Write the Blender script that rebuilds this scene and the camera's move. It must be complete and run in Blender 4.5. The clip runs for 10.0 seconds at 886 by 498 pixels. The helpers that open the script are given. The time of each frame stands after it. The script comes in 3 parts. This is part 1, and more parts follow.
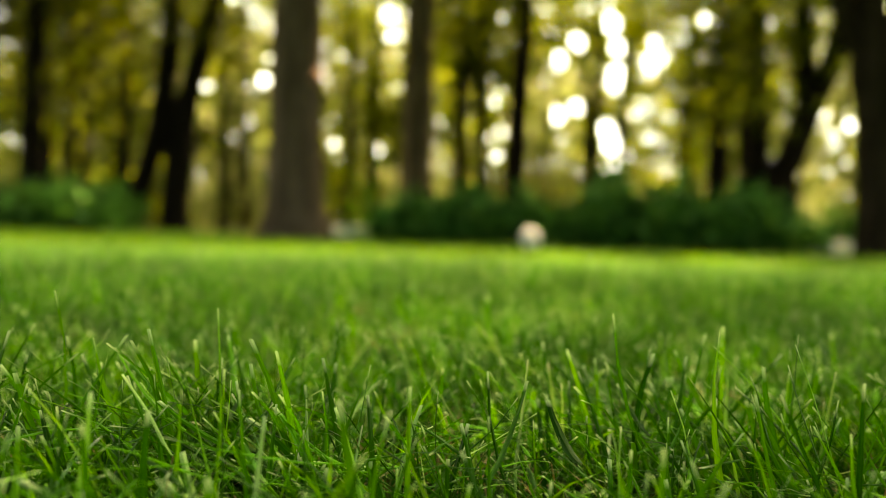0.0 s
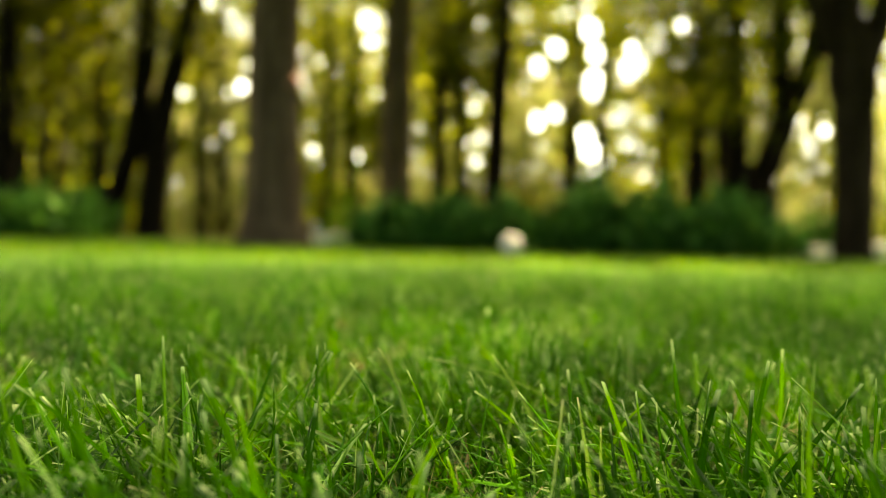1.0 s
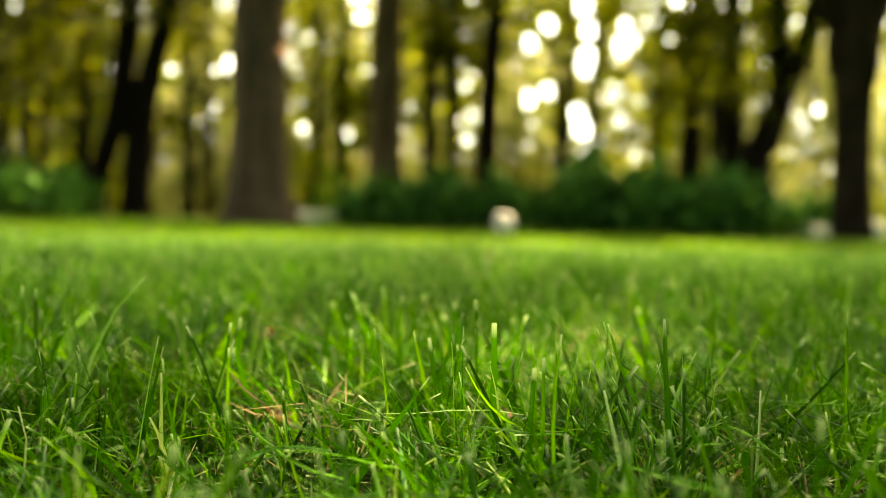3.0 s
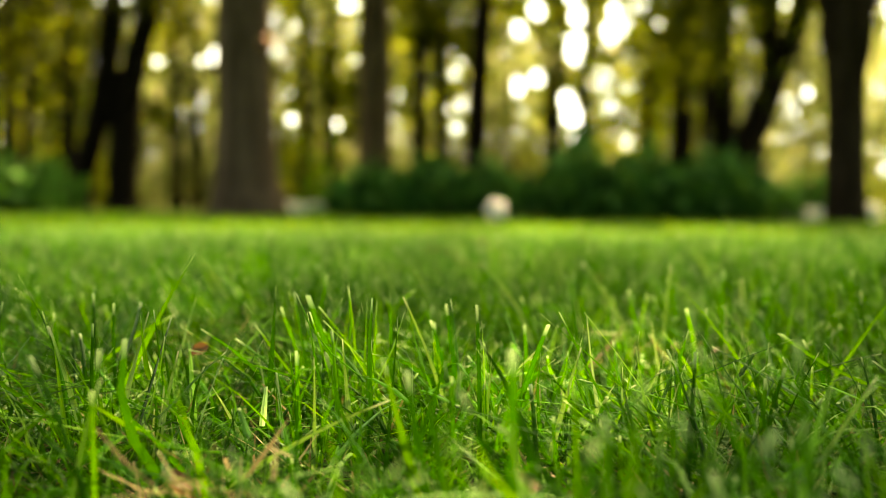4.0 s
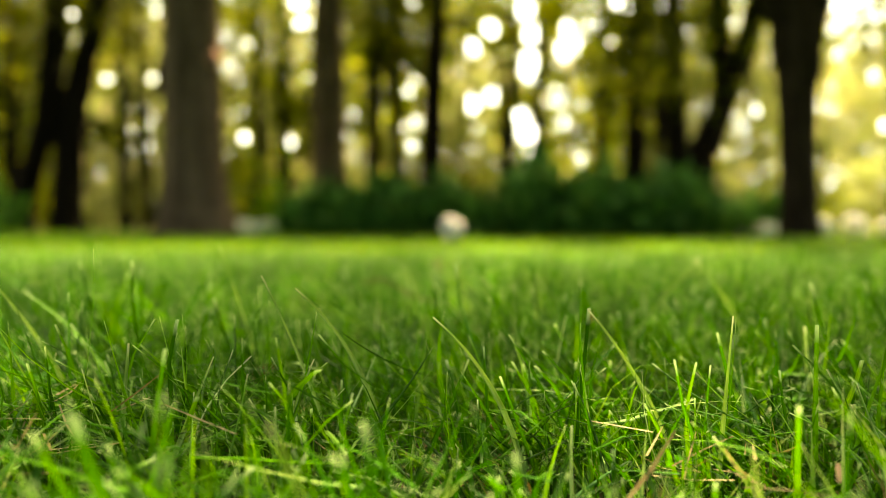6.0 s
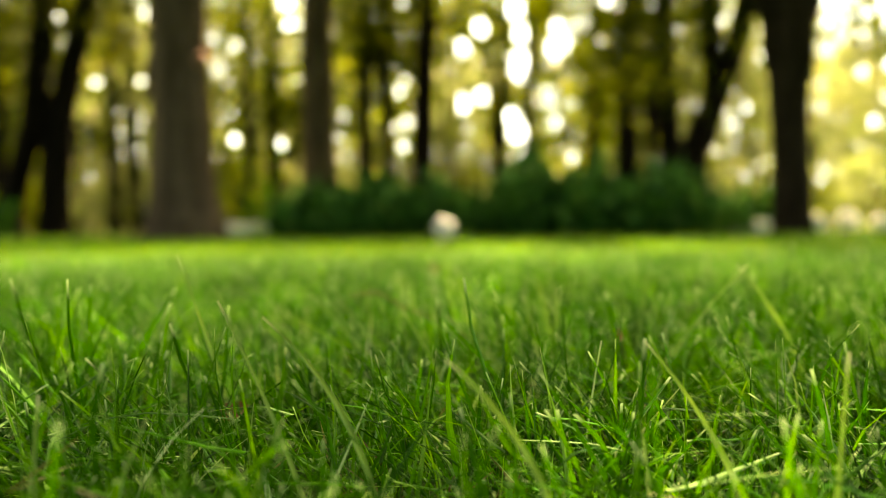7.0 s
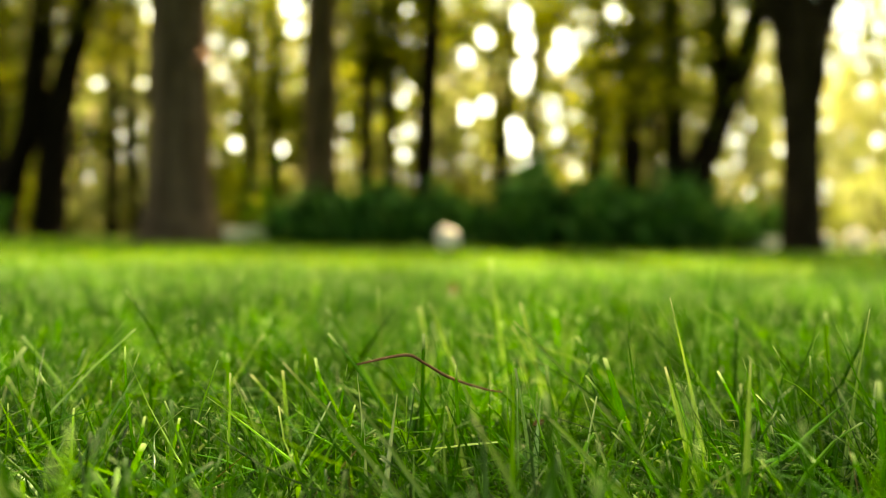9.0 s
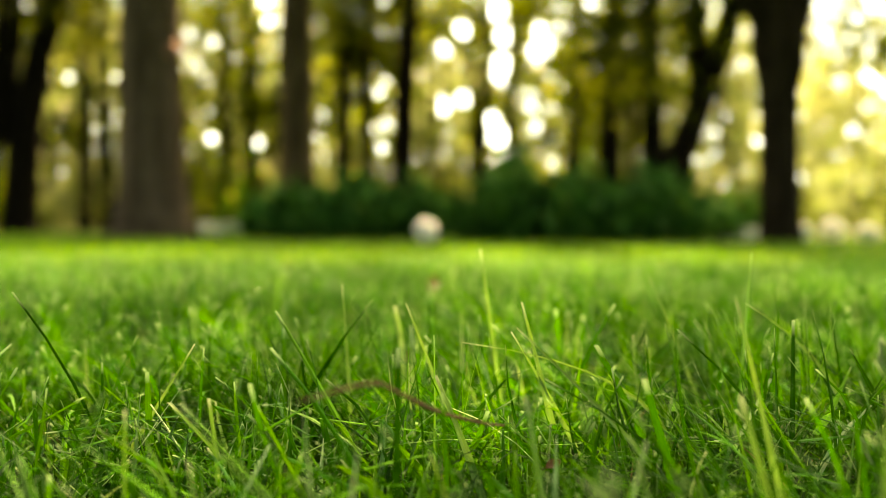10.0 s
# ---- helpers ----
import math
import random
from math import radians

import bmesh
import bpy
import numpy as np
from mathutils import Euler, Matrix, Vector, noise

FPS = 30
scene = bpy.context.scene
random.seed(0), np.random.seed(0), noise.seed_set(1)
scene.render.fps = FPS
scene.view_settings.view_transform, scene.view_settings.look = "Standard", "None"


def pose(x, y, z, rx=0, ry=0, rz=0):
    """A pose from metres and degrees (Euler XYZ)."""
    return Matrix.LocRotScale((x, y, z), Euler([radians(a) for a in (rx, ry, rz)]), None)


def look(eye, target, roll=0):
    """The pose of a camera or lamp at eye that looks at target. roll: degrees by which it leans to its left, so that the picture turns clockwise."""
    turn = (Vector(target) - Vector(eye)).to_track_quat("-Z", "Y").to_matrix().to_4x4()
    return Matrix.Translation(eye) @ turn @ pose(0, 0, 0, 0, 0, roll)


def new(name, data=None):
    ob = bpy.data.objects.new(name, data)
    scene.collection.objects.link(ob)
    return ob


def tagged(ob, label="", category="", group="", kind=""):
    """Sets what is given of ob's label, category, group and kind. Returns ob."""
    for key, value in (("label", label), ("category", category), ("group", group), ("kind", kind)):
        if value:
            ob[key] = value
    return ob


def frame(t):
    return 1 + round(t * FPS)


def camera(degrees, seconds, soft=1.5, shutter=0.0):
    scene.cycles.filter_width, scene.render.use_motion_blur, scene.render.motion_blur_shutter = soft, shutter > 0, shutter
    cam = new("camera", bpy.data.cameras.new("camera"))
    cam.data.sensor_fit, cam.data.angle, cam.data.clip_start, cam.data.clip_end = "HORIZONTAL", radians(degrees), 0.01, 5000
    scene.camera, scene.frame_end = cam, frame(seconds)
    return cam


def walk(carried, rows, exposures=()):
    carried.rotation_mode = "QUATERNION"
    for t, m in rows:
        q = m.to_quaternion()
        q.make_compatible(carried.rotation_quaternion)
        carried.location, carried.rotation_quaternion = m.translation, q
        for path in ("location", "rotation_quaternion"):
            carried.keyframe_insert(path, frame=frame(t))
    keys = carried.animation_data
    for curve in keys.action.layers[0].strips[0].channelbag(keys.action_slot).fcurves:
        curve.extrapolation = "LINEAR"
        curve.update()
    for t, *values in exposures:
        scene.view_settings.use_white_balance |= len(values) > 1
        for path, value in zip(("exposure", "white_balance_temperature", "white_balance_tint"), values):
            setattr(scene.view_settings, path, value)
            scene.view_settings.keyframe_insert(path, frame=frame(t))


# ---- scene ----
cam = camera(54.4, 10.0, soft=0.7)
PATH = [
    (0, (0.000, 0.000, 0.157), (0.006, 1.999, 0.122), 1.77),
    (0.5, (-0.004, 0.052, 0.156), (0.029, 2.052, 0.130), 1.47),
    (1, (-0.014, 0.114, 0.156), (0.039, 2.113, 0.137), 1.48),
    (1.5, (-0.028, 0.184, 0.156), (0.043, 2.181, 0.099), 0.78),
    (2, (-0.036, 0.262, 0.156), (0.035, 2.260, 0.094), 1.26),
    (3.5, (0.022, 0.601, 0.140), (0.097, 2.597, 0.061), 1.52),
    (4, (0.017, 0.682, 0.137), (0.112, 2.677, 0.045), 0.64),
    (4.5, (0.026, 0.761, 0.138), (0.159, 2.755, 0.071), 1.09),
    (5, (0.027, 0.826, 0.138), (0.177, 2.820, 0.090), 0.90),
    (5.5, (0.037, 0.903, 0.138), (0.215, 2.894, 0.088), 0.71),
    (7, (0.047, 1.070, 0.143), (0.261, 3.057, 0.093), -0.45),
    (7.5, (0.042, 1.191, 0.140), (0.253, 3.179, 0.097), 0.35),
    (8, (0.037, 1.270, 0.140), (0.248, 3.258, 0.088), 1.17),
    (8.5, (0.039, 1.350, 0.142), (0.240, 3.339, 0.106), 1.39),
    (9, (0.041, 1.422, 0.145), (0.258, 3.410, 0.117), 0.91),
    (9.5, (0.044, 1.492, 0.142), (0.279, 3.477, 0.099), 0.69),
    (10, (0.055, 1.557, 0.139), (0.321, 3.538, 0.096), 0.46),
]
cam.data.dof.use_dof, cam.data.dof.focus_distance, cam.data.dof.aperture_fstop = True, 0.46, 3.65
walk(cam, [(t, look(eye, target, roll)) for t, eye, target, roll in PATH], exposures=[(0.0, 2.72, 10500.0, -2.0)])

# ---- light ----
SUN_AZ, SUN_EL = radians(24.0), radians(50.0)     # azimuth to the right of +y
world = bpy.data.worlds.new("sky")
scene.world = world
world.use_nodes = True
sky = world.node_tree.nodes.new("ShaderNodeTexSky")
sky.sky_type, sky.sun_disc, sky.sun_elevation, sky.sun_rotation = "NISHITA", False, SUN_EL, SUN_AZ
sky.air_density, sky.dust_density = 1.0, 6.0
back = world.node_tree.nodes["Background"]
back.inputs["Strength"].default_value = 0.08
world.node_tree.links.new(sky.outputs[0], back.inputs["Color"])
to_sun = Vector((math.sin(SUN_AZ) * math.cos(SUN_EL), math.cos(SUN_AZ) * math.cos(SUN_EL), math.sin(SUN_EL)))
sun = new("sun", bpy.data.lights.new("sun", "SUN"))
sun.data.energy, sun.data.angle, sun.data.color = 5.0, radians(0.6), (1.0, 0.9, 0.74)
sun.matrix_basis = look(to_sun * 60, (0, 0, 0))


# ---- materials ----
def nodes_of(name):
    m = bpy.data.materials.new(name)
    m.use_nodes = True
    nt = m.node_tree
    nt.nodes.clear()
    out = nt.nodes.new("ShaderNodeOutputMaterial")
    return m, nt, out


def add(nt, kind, **values):
    n = nt.nodes.new(kind)
    for key, value in values.items():
        n.inputs[key.replace("_", " ")].default_value = value
    return n


def ramp(nt, source, stops):
    r = nt.nodes.new("ShaderNodeValToRGB")
    el = r.color_ramp.elements
    el[0].position, el[0].color = stops[0][0], (*stops[0][1], 1)
    el[1].position, el[1].color = stops[-1][0], (*stops[-1][1], 1)
    for pos, col in stops[1:-1]:
        e = el.new(pos)
        e.color = (*col, 1)
    nt.links.new(source, r.inputs["Fac"])
    return r


def mixed(nt, fac, a, b, blend="MIX"):
    m = nt.nodes.new("ShaderNodeMix")
    m.data_type, m.blend_type = "RGBA", blend
    for value, slot in ((fac, 0), (a, 6), (b, 7)):
        if isinstance(value, bpy.types.NodeSocket):
            nt.links.new(value, m.inputs[slot])
        elif slot == 0:
            m.inputs[0].default_value = value
        else:
            m.inputs[slot].default_value = (*value, 1)
    return m.outputs[2]


def leaf_material(name, stops, through_stops, share=0.5, rough=0.45, tip=None, scale=0.0, spec=0.4):
    """Thin leaf: gloss and diffuse on the lit side, light passing through to the other."""
    m, nt, out = nodes_of(name)
    geo = nt.nodes.new("ShaderNodeNewGeometry")
    rnd = geo.outputs["Random Per Island"]
    front, behind = ramp(nt, rnd, stops).outputs[0], ramp(nt, rnd, through_stops).outputs[0]
    if scale:
        tex = nt.nodes.new("ShaderNodeTexCoord")
        noi = add(nt, "ShaderNodeTexNoise", Scale=scale, Detail=3.0)
        nt.links.new(tex.outputs["Object"], noi.inputs["Vector"])
        tone = ramp(nt, noi.outputs["Fac"], [(0.32, (0.55, 0.6, 0.5)), (0.5, (1, 1, 1)), (0.7, (1.5, 1.3, 1.0))]).outputs[0]
        front, behind = mixed(nt, 1.0, front, tone, "MULTIPLY"), mixed(nt, 1.0, behind, tone, "MULTIPLY")
    if tip:
        uv = nt.nodes.new("ShaderNodeUVMap")
        uv.uv_map = "along"
        sep = nt.nodes.new("ShaderNodeSeparateXYZ")
        nt.links.new(uv.outputs[0], sep.inputs[0])
        end = ramp(nt, sep.outputs["Y"], [(0.0, (0, 0, 0)), (0.9, (0, 0, 0)), (0.985, (0.75, 0.75, 0.75))]).outputs[0]
        front, behind = mixed(nt, end, front, tip), mixed(nt, end, behind, tip)
        # pale rib along the middle of each blade
        rib = ramp(nt, sep.outputs["X"], [(0.40, (0.9, 0.9, 0.9)), (0.5, (1.35, 1.3, 1.25)), (0.60, (0.9, 0.9, 0.9))]).outputs[0]
        front = mixed(nt, 1.0, front, rib, "MULTIPLY")
    pri = add(nt, "ShaderNodeBsdfPrincipled", Roughness=rough)
    pri.inputs["Specular IOR Level"].default_value = spec
    if tip:
        # blade folded along its rib, with fine lengthwise ribs
        keel = ramp(nt, sep.outputs["X"], [(0.0, (1, 1, 1)), (0.12, (0.84, 0.84, 0.84)), (0.2, (0.78, 0.78, 0.78)), (0.5, (0, 0, 0)), (0.8, (0.78, 0.78, 0.78)), (0.88, (0.84, 0.84, 0.84)), (1.0, (1, 1, 1))]).outputs[0]
        crease = add(nt, "ShaderNodeBump", Strength=1.0, Distance=0.0013)
        nt.links.new(keel, crease.inputs["Height"])
        nt.links.new(crease.outputs[0], pri.inputs["Normal"])
    nt.links.new(front, pri.inputs["Base Color"])
    tra = nt.nodes.new("ShaderNodeBsdfTranslucent")
    nt.links.new(behind, tra.inputs["Color"])
    mix = add(nt, "ShaderNodeMixShader", Fac=share)
    nt.links.new(pri.outputs[0], mix.inputs[1])
    nt.links.new(tra.outputs[0], mix.inputs[2])
    nt.links.new(mix.outputs[0], out.inputs["Surface"])
    return m


def rough_material(name, stops, scale, stretch=(1, 1, 1), rough=0.9, bump=0.5, depth=0.02, fine=8.0, gloss=0.06):
    """Opaque, grainy surface: broad stains and a fine grain, both also as relief."""
    m, nt, out = nodes_of(name)
    tex = nt.nodes.new("ShaderNodeTexCoord")
    mapping = nt.nodes.new("ShaderNodeMapping")
    mapping.inputs["Scale"].default_value = stretch
    nt.links.new(tex.outputs["Object"], mapping.inputs["Vector"])
    broad = add(nt, "ShaderNodeTexNoise", Scale=scale, Detail=5.0, Roughness=0.6)
    grain = add(nt, "ShaderNodeTexNoise", Scale=scale * fine, Detail=6.0, Roughness=0.7)
    for n in (broad, grain):
        nt.links.new(mapping.outputs[0], n.inputs["Vector"])
    half = nt.nodes.new("ShaderNodeMath")
    half.operation = "MULTIPLY_ADD"
    half.inputs[1].default_value = 0.5
    nt.links.new(grain.outputs["Fac"], half.inputs[0])
    scaled = nt.nodes.new("ShaderNodeMath")
    scaled.operation = "MULTIPLY"
    scaled.inputs[1].default_value = 0.5
    nt.links.new(broad.outputs["Fac"], scaled.inputs[0])
    nt.links.new(scaled.outputs[0], half.inputs[2])
    colour = ramp(nt, half.outputs[0], stops).outputs[0]
    pri = add(nt, "ShaderNodeBsdfPrincipled", Roughness=rough)
    pri.inputs["Specular IOR Level"].default_value = gloss
    nt.links.new(colour, pri.inputs["Base Color"])
    bmp = add(nt, "ShaderNodeBump", Strength=bump, Distance=depth)
    nt.links.new(half.outputs[0], bmp.inputs["Height"])
    nt.links.new(bmp.outputs[0], pri.inputs["Normal"])
    nt.links.new(pri.outputs[0], out.inputs["Surface"])
    return m


GRASS = leaf_material("grass blade", [(0.0, (0.006, 0.042, 0.0003)), (0.4, (0.014, 0.096, 0.0005)), (0.66, (0.03, 0.175, 0.001)), (0.83, (0.065, 0.27, 0.003)), (0.94, (0.15, 0.41, 0.03)), (1.0, (0.38, 0.6, 0.2))],
                      [(0.0, (0.012, 0.09, 0.0003)), (0.6, (0.055, 0.24, 0.0006)), (1.0, (0.16, 0.4, 0.002))], 0.3, 0.48, (0.6, 0.78, 0.34), 9.0, 0.05)
LIT_GRASS = leaf_material("lit lawn grass", [(0.0, (0.022, 0.1, 0.002)), (0.6, (0.06, 0.175, 0.003)), (1.0, (0.18, 0.26, 0.006))],
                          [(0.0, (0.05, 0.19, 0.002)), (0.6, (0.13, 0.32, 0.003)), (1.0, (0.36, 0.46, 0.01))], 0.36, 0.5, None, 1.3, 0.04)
PALE = leaf_material("pale grass", [(0.0, (0.06, 0.25, 0.03)), (0.55, (0.13, 0.38, 0.09)), (0.8, (0.34, 0.57, 0.2)), (1.0, (0.66, 0.8, 0.42))],
                     [(0.0, (0.16, 0.34, 0.03)), (1.0, (0.34, 0.46, 0.12))], 0.22, 0.38, (0.68, 0.72, 0.4), 9.0, 0.3)
LONG = leaf_material("long grass blade", [(0.0, (0.12, 0.32, 0.03)), (0.5, (0.26, 0.48, 0.12)), (1.0, (0.5, 0.64, 0.3))],
                     [(0.0, (0.08, 0.22, 0.01)), (1.0, (0.22, 0.32, 0.05))], 0.35, 0.34, (0.65, 0.65, 0.4), 25.0, 0.2)
STRAW = leaf_material("dry grass", [(0.0, (0.08, 0.05, 0.02)), (0.5, (0.22, 0.16, 0.06)), (1.0, (0.42, 0.35, 0.17))],
                      [(0.0, (0.12, 0.08, 0.02)), (1.0, (0.26, 0.2, 0.07))], 0.3, 0.7, None, 0.0, 0.1)
LEAF = leaf_material("tree leaf", [(0.0, (0.01, 0.017, 0.001)), (0.6, (0.022, 0.03, 0.002)), (1.0, (0.055, 0.055, 0.003))],
                     [(0.0, (0.016, 0.03, 0.001)), (0.55, (0.07, 0.095, 0.003)), (0.8, (0.22, 0.26, 0.01)), (0.95, (0.55, 0.6, 0.05)), (1.0, (0.8, 0.82, 0.1))], 0.55, 0.6, None, 0.25, 0.08)
LIT_LEAF = leaf_material("sunlit yellow leaf", [(0.0, (0.1, 0.12, 0.01)), (0.6, (0.2, 0.17, 0.012)), (1.0, (0.3, 0.18, 0.02))],
                       [(0.0, (0.1, 0.15, 0.02)), (0.45, (0.36, 0.42, 0.11)), (0.8, (0.6, 0.62, 0.26)), (1.0, (0.8, 0.74, 0.42))], 0.55, 0.6, None, 0.25, 0.08)
SHADE_LEAF = leaf_material("shaded olive leaf", [(0.0, (0.008, 0.013, 0.001)), (1.0, (0.035, 0.038, 0.003))], [(0.0, (0.015, 0.022, 0.001)), (0.6, (0.05, 0.058, 0.002)), (0.9, (0.14, 0.15, 0.006)), (1.0, (0.3, 0.31, 0.02))], 0.5, 0.6, None, 0.25, 0.06)
JUNIPER = leaf_material("juniper needles", [(0.0, (0.002, 0.01, 0.003)), (0.45, (0.018, 0.085, 0.016)), (0.75, (0.08, 0.29, 0.05)), (1.0, (0.32, 0.62, 0.18))],
                        [(0.0, (0.015, 0.06, 0.008)), (1.0, (0.09, 0.2, 0.025))], 0.22, 0.6, None, 2.0, 0.03)
FRESH = leaf_material("fresh green leaf", [(0.0, (0.02, 0.1, 0.004)), (0.6, (0.05, 0.19, 0.008)), (1.0, (0.12, 0.3, 0.02))], [(0.0, (0.04, 0.16, 0.004)), (1.0, (0.2, 0.42, 0.02))], 0.4, 0.5, None, 2.0, 0.1)
BARK_GREY = rough_material("grey brown bark", [(0.3, (0.02, 0.013, 0.007)), (0.5, (0.072, 0.051, 0.031)), (0.66, (0.165, 0.12, 0.078))], 5.0, (1, 1, 0.18), 0.92, 0.9, 0.03, gloss=0.03)
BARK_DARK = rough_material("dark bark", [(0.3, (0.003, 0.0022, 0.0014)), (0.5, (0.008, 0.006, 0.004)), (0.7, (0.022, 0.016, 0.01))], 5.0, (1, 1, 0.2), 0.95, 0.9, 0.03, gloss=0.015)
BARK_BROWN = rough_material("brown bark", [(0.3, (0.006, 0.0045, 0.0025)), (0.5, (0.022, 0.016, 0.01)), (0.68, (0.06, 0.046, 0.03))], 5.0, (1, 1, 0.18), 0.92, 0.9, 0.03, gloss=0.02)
SOIL = rough_material("short turf and soil", [(0.3, (0.006, 0.01, 0.002)), (0.45, (0.014, 0.035, 0.004)), (0.6, (0.03, 0.075, 0.007)), (0.75, (0.06, 0.055, 0.018))], 14.0, (1, 1, 1), 0.95, 0.8, 0.02)
PATHWAY = rough_material("pale sandy path", [(0.3, (0.3, 0.24, 0.13)), (0.5, (0.42, 0.35, 0.2)), (0.7, (0.5, 0.43, 0.28))], 3.0, (1, 1, 1), 0.95, 0.4, 0.02)
STONE = rough_material("pale stone", [(0.3, (0.62, 0.55, 0.44)), (0.5, (0.82, 0.76, 0.66)), (0.7, (0.88, 0.84, 0.76))], 7.0, (1, 1, 1), 0.8, 0.6, 0.02)
TWIG = rough_material("reddish brown twig bark", [(0.3, (0.08, 0.035, 0.02)), (0.5, (0.18, 0.09, 0.05)), (0.7, (0.3, 0.18, 0.11))], 120.0, (1, 1, 1), 0.7, 0.5, 0.0008)
DEAD_LEAF = leaf_material("fallen leaf", [(0.0, (0.1, 0.045, 0.015)), (1.0, (0.17, 0.085, 0.03))], [(0.0, (0.16, 0.06, 0.012)), (1.0, (0.24, 0.11, 0.025))], 0.4, 0.6)

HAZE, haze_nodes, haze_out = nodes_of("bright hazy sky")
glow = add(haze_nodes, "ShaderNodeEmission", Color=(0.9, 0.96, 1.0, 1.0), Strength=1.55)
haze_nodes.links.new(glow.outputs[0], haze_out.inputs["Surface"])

# ---- mesh helpers ----
rng = np.random.default_rng(7)


def quad_mesh(name, verts, quads, mat, along=None, smooth=False):
    me = bpy.data.meshes.new(name)
    verts, quads = np.asarray(verts, np.float32), np.asarray(quads, np.int32)
    me.vertices.add(len(verts))
    me.vertices.foreach_set("co", verts.ravel())
    me.loops.add(quads.size)
    me.loops.foreach_set("vertex_index", quads.ravel())
    me.polygons.add(len(quads))
    me.polygons.foreach_set("loop_start", np.arange(0, quads.size, 4, dtype=np.int32))
    if smooth:
        me.polygons.foreach_set("use_smooth", np.ones(len(quads), bool))
    if along is not None:
        layer = me.uv_layers.new(name="along")
        layer.data.foreach_set("uv", np.asarray(along, np.float32)[quads.ravel()].ravel())
    me.update(calc_edges=True)
    me.materials.append(mat)
    return me


def part(name, mesh, parent, label=""):
    ob = new(name, mesh)
    ob.parent = parent
    return tagged(ob, label)


def thing(name, x, y, z, label, category, group=""):
    return tagged(pose_at(new(name), x, y, z), label, category, group)


def pose_at(ob, x, y, z):
    ob.matrix_basis = pose(x, y, z)
    return ob


def smooth_path(points, steps):
    """Points on a Catmull-Rom line through the given ones."""
    p = np.asarray(points, float)
    p = np.vstack([2 * p[0] - p[1], p, 2 * p[-1] - p[-2]])
    out = []
    for i in range(1, len(p) - 2):
        for s in np.linspace(0, 1, steps, endpoint=False):
            a, b, c, d = p[i - 1 : i + 3]
            out.append(0.5 * (2 * b + (c - a) * s + (2 * a - 5 * b + 4 * c - d) * s * s + (3 * b - a - 3 * c + d) * s**3))
    return np.array(out + [p[-2]])


def tube(points, sides=14, steps=6, rough=0.05):
    """A limb through points of (x, y, z, radius), with an uneven, ridged outline and closed ends."""
    p = smooth_path(points, steps)
    c, r = p[:, :3], np.maximum(p[:, 3], 1e-4)
    t = np.gradient(c, axis=0)
    t /= np.linalg.norm(t, axis=1, keepdims=True)
    ref = np.array([0.0, 1.0, 0.0]) if abs(t[:, 1]).mean() < 0.8 else np.array([0.0, 0.0, 1.0])
    u = np.cross(t, ref)
    u /= np.linalg.norm(u, axis=1, keepdims=True)
    v = np.cross(t, u)
    a = np.linspace(0, 2 * np.pi, sides, endpoint=False)
    ridge = 1 + rough * (np.sin(a * 5 + 1.3) * 0.5 + np.sin(a * 3 + 0.4) * 0.4)[None, :] + rough * rng.normal(0, 0.35, (len(c), sides))
    ring = c[:, None] + (r[:, None] * ridge)[..., None] * (np.cos(a)[None, :, None] * u[:, None] + np.sin(a)[None, :, None] * v[:, None])
    n = len(c)
    verts = np.vstack([ring.reshape(-1, 3), c[:1], c[-1:]])
    i, j = np.meshgrid(np.arange(n - 1), np.arange(sides), indexing="ij")
    k = (j + 1) % sides
    quads = np.stack([i * sides + j, (i + 1) * sides + j, (i + 1) * sides + k, i * sides + k], -1).reshape(-1, 4)
    j = np.arange(0, sides, 2)
    low = np.stack([np.full(len(j), n * sides), j, (j + 1) % sides, (j + 2) % sides], -1)
    high = np.stack([np.full(len(j), n * sides + 1), (n - 1) * sides + (j + 2) % sides, (n - 1) * sides + (j + 1) % sides, (n - 1) * sides + j], -1)
    return verts, np.vstack([quads, low, high])


# sky gaps cut in the wood along camera sightlines: slopes across, up, half width
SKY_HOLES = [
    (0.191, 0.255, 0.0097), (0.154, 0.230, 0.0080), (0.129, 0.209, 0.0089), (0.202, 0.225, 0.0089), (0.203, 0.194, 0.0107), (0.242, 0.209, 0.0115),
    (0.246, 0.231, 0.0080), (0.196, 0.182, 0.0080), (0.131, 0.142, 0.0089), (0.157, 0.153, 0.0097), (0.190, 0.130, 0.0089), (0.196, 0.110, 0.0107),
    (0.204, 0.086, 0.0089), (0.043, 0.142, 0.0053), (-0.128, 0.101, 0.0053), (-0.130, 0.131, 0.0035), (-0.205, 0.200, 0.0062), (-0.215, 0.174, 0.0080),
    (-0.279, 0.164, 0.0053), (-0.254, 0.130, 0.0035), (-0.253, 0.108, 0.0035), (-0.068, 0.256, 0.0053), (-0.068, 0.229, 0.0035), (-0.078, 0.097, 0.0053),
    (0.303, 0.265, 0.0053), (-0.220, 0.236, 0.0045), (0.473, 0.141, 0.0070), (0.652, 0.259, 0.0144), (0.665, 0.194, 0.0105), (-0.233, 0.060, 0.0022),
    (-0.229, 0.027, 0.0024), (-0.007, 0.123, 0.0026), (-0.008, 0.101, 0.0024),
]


# many smaller chinks, cut at random along the same sight lines
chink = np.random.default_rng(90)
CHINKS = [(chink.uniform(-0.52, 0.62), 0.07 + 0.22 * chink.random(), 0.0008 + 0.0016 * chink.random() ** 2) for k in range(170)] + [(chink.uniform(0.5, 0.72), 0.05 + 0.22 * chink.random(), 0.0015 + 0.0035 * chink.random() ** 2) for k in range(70)]


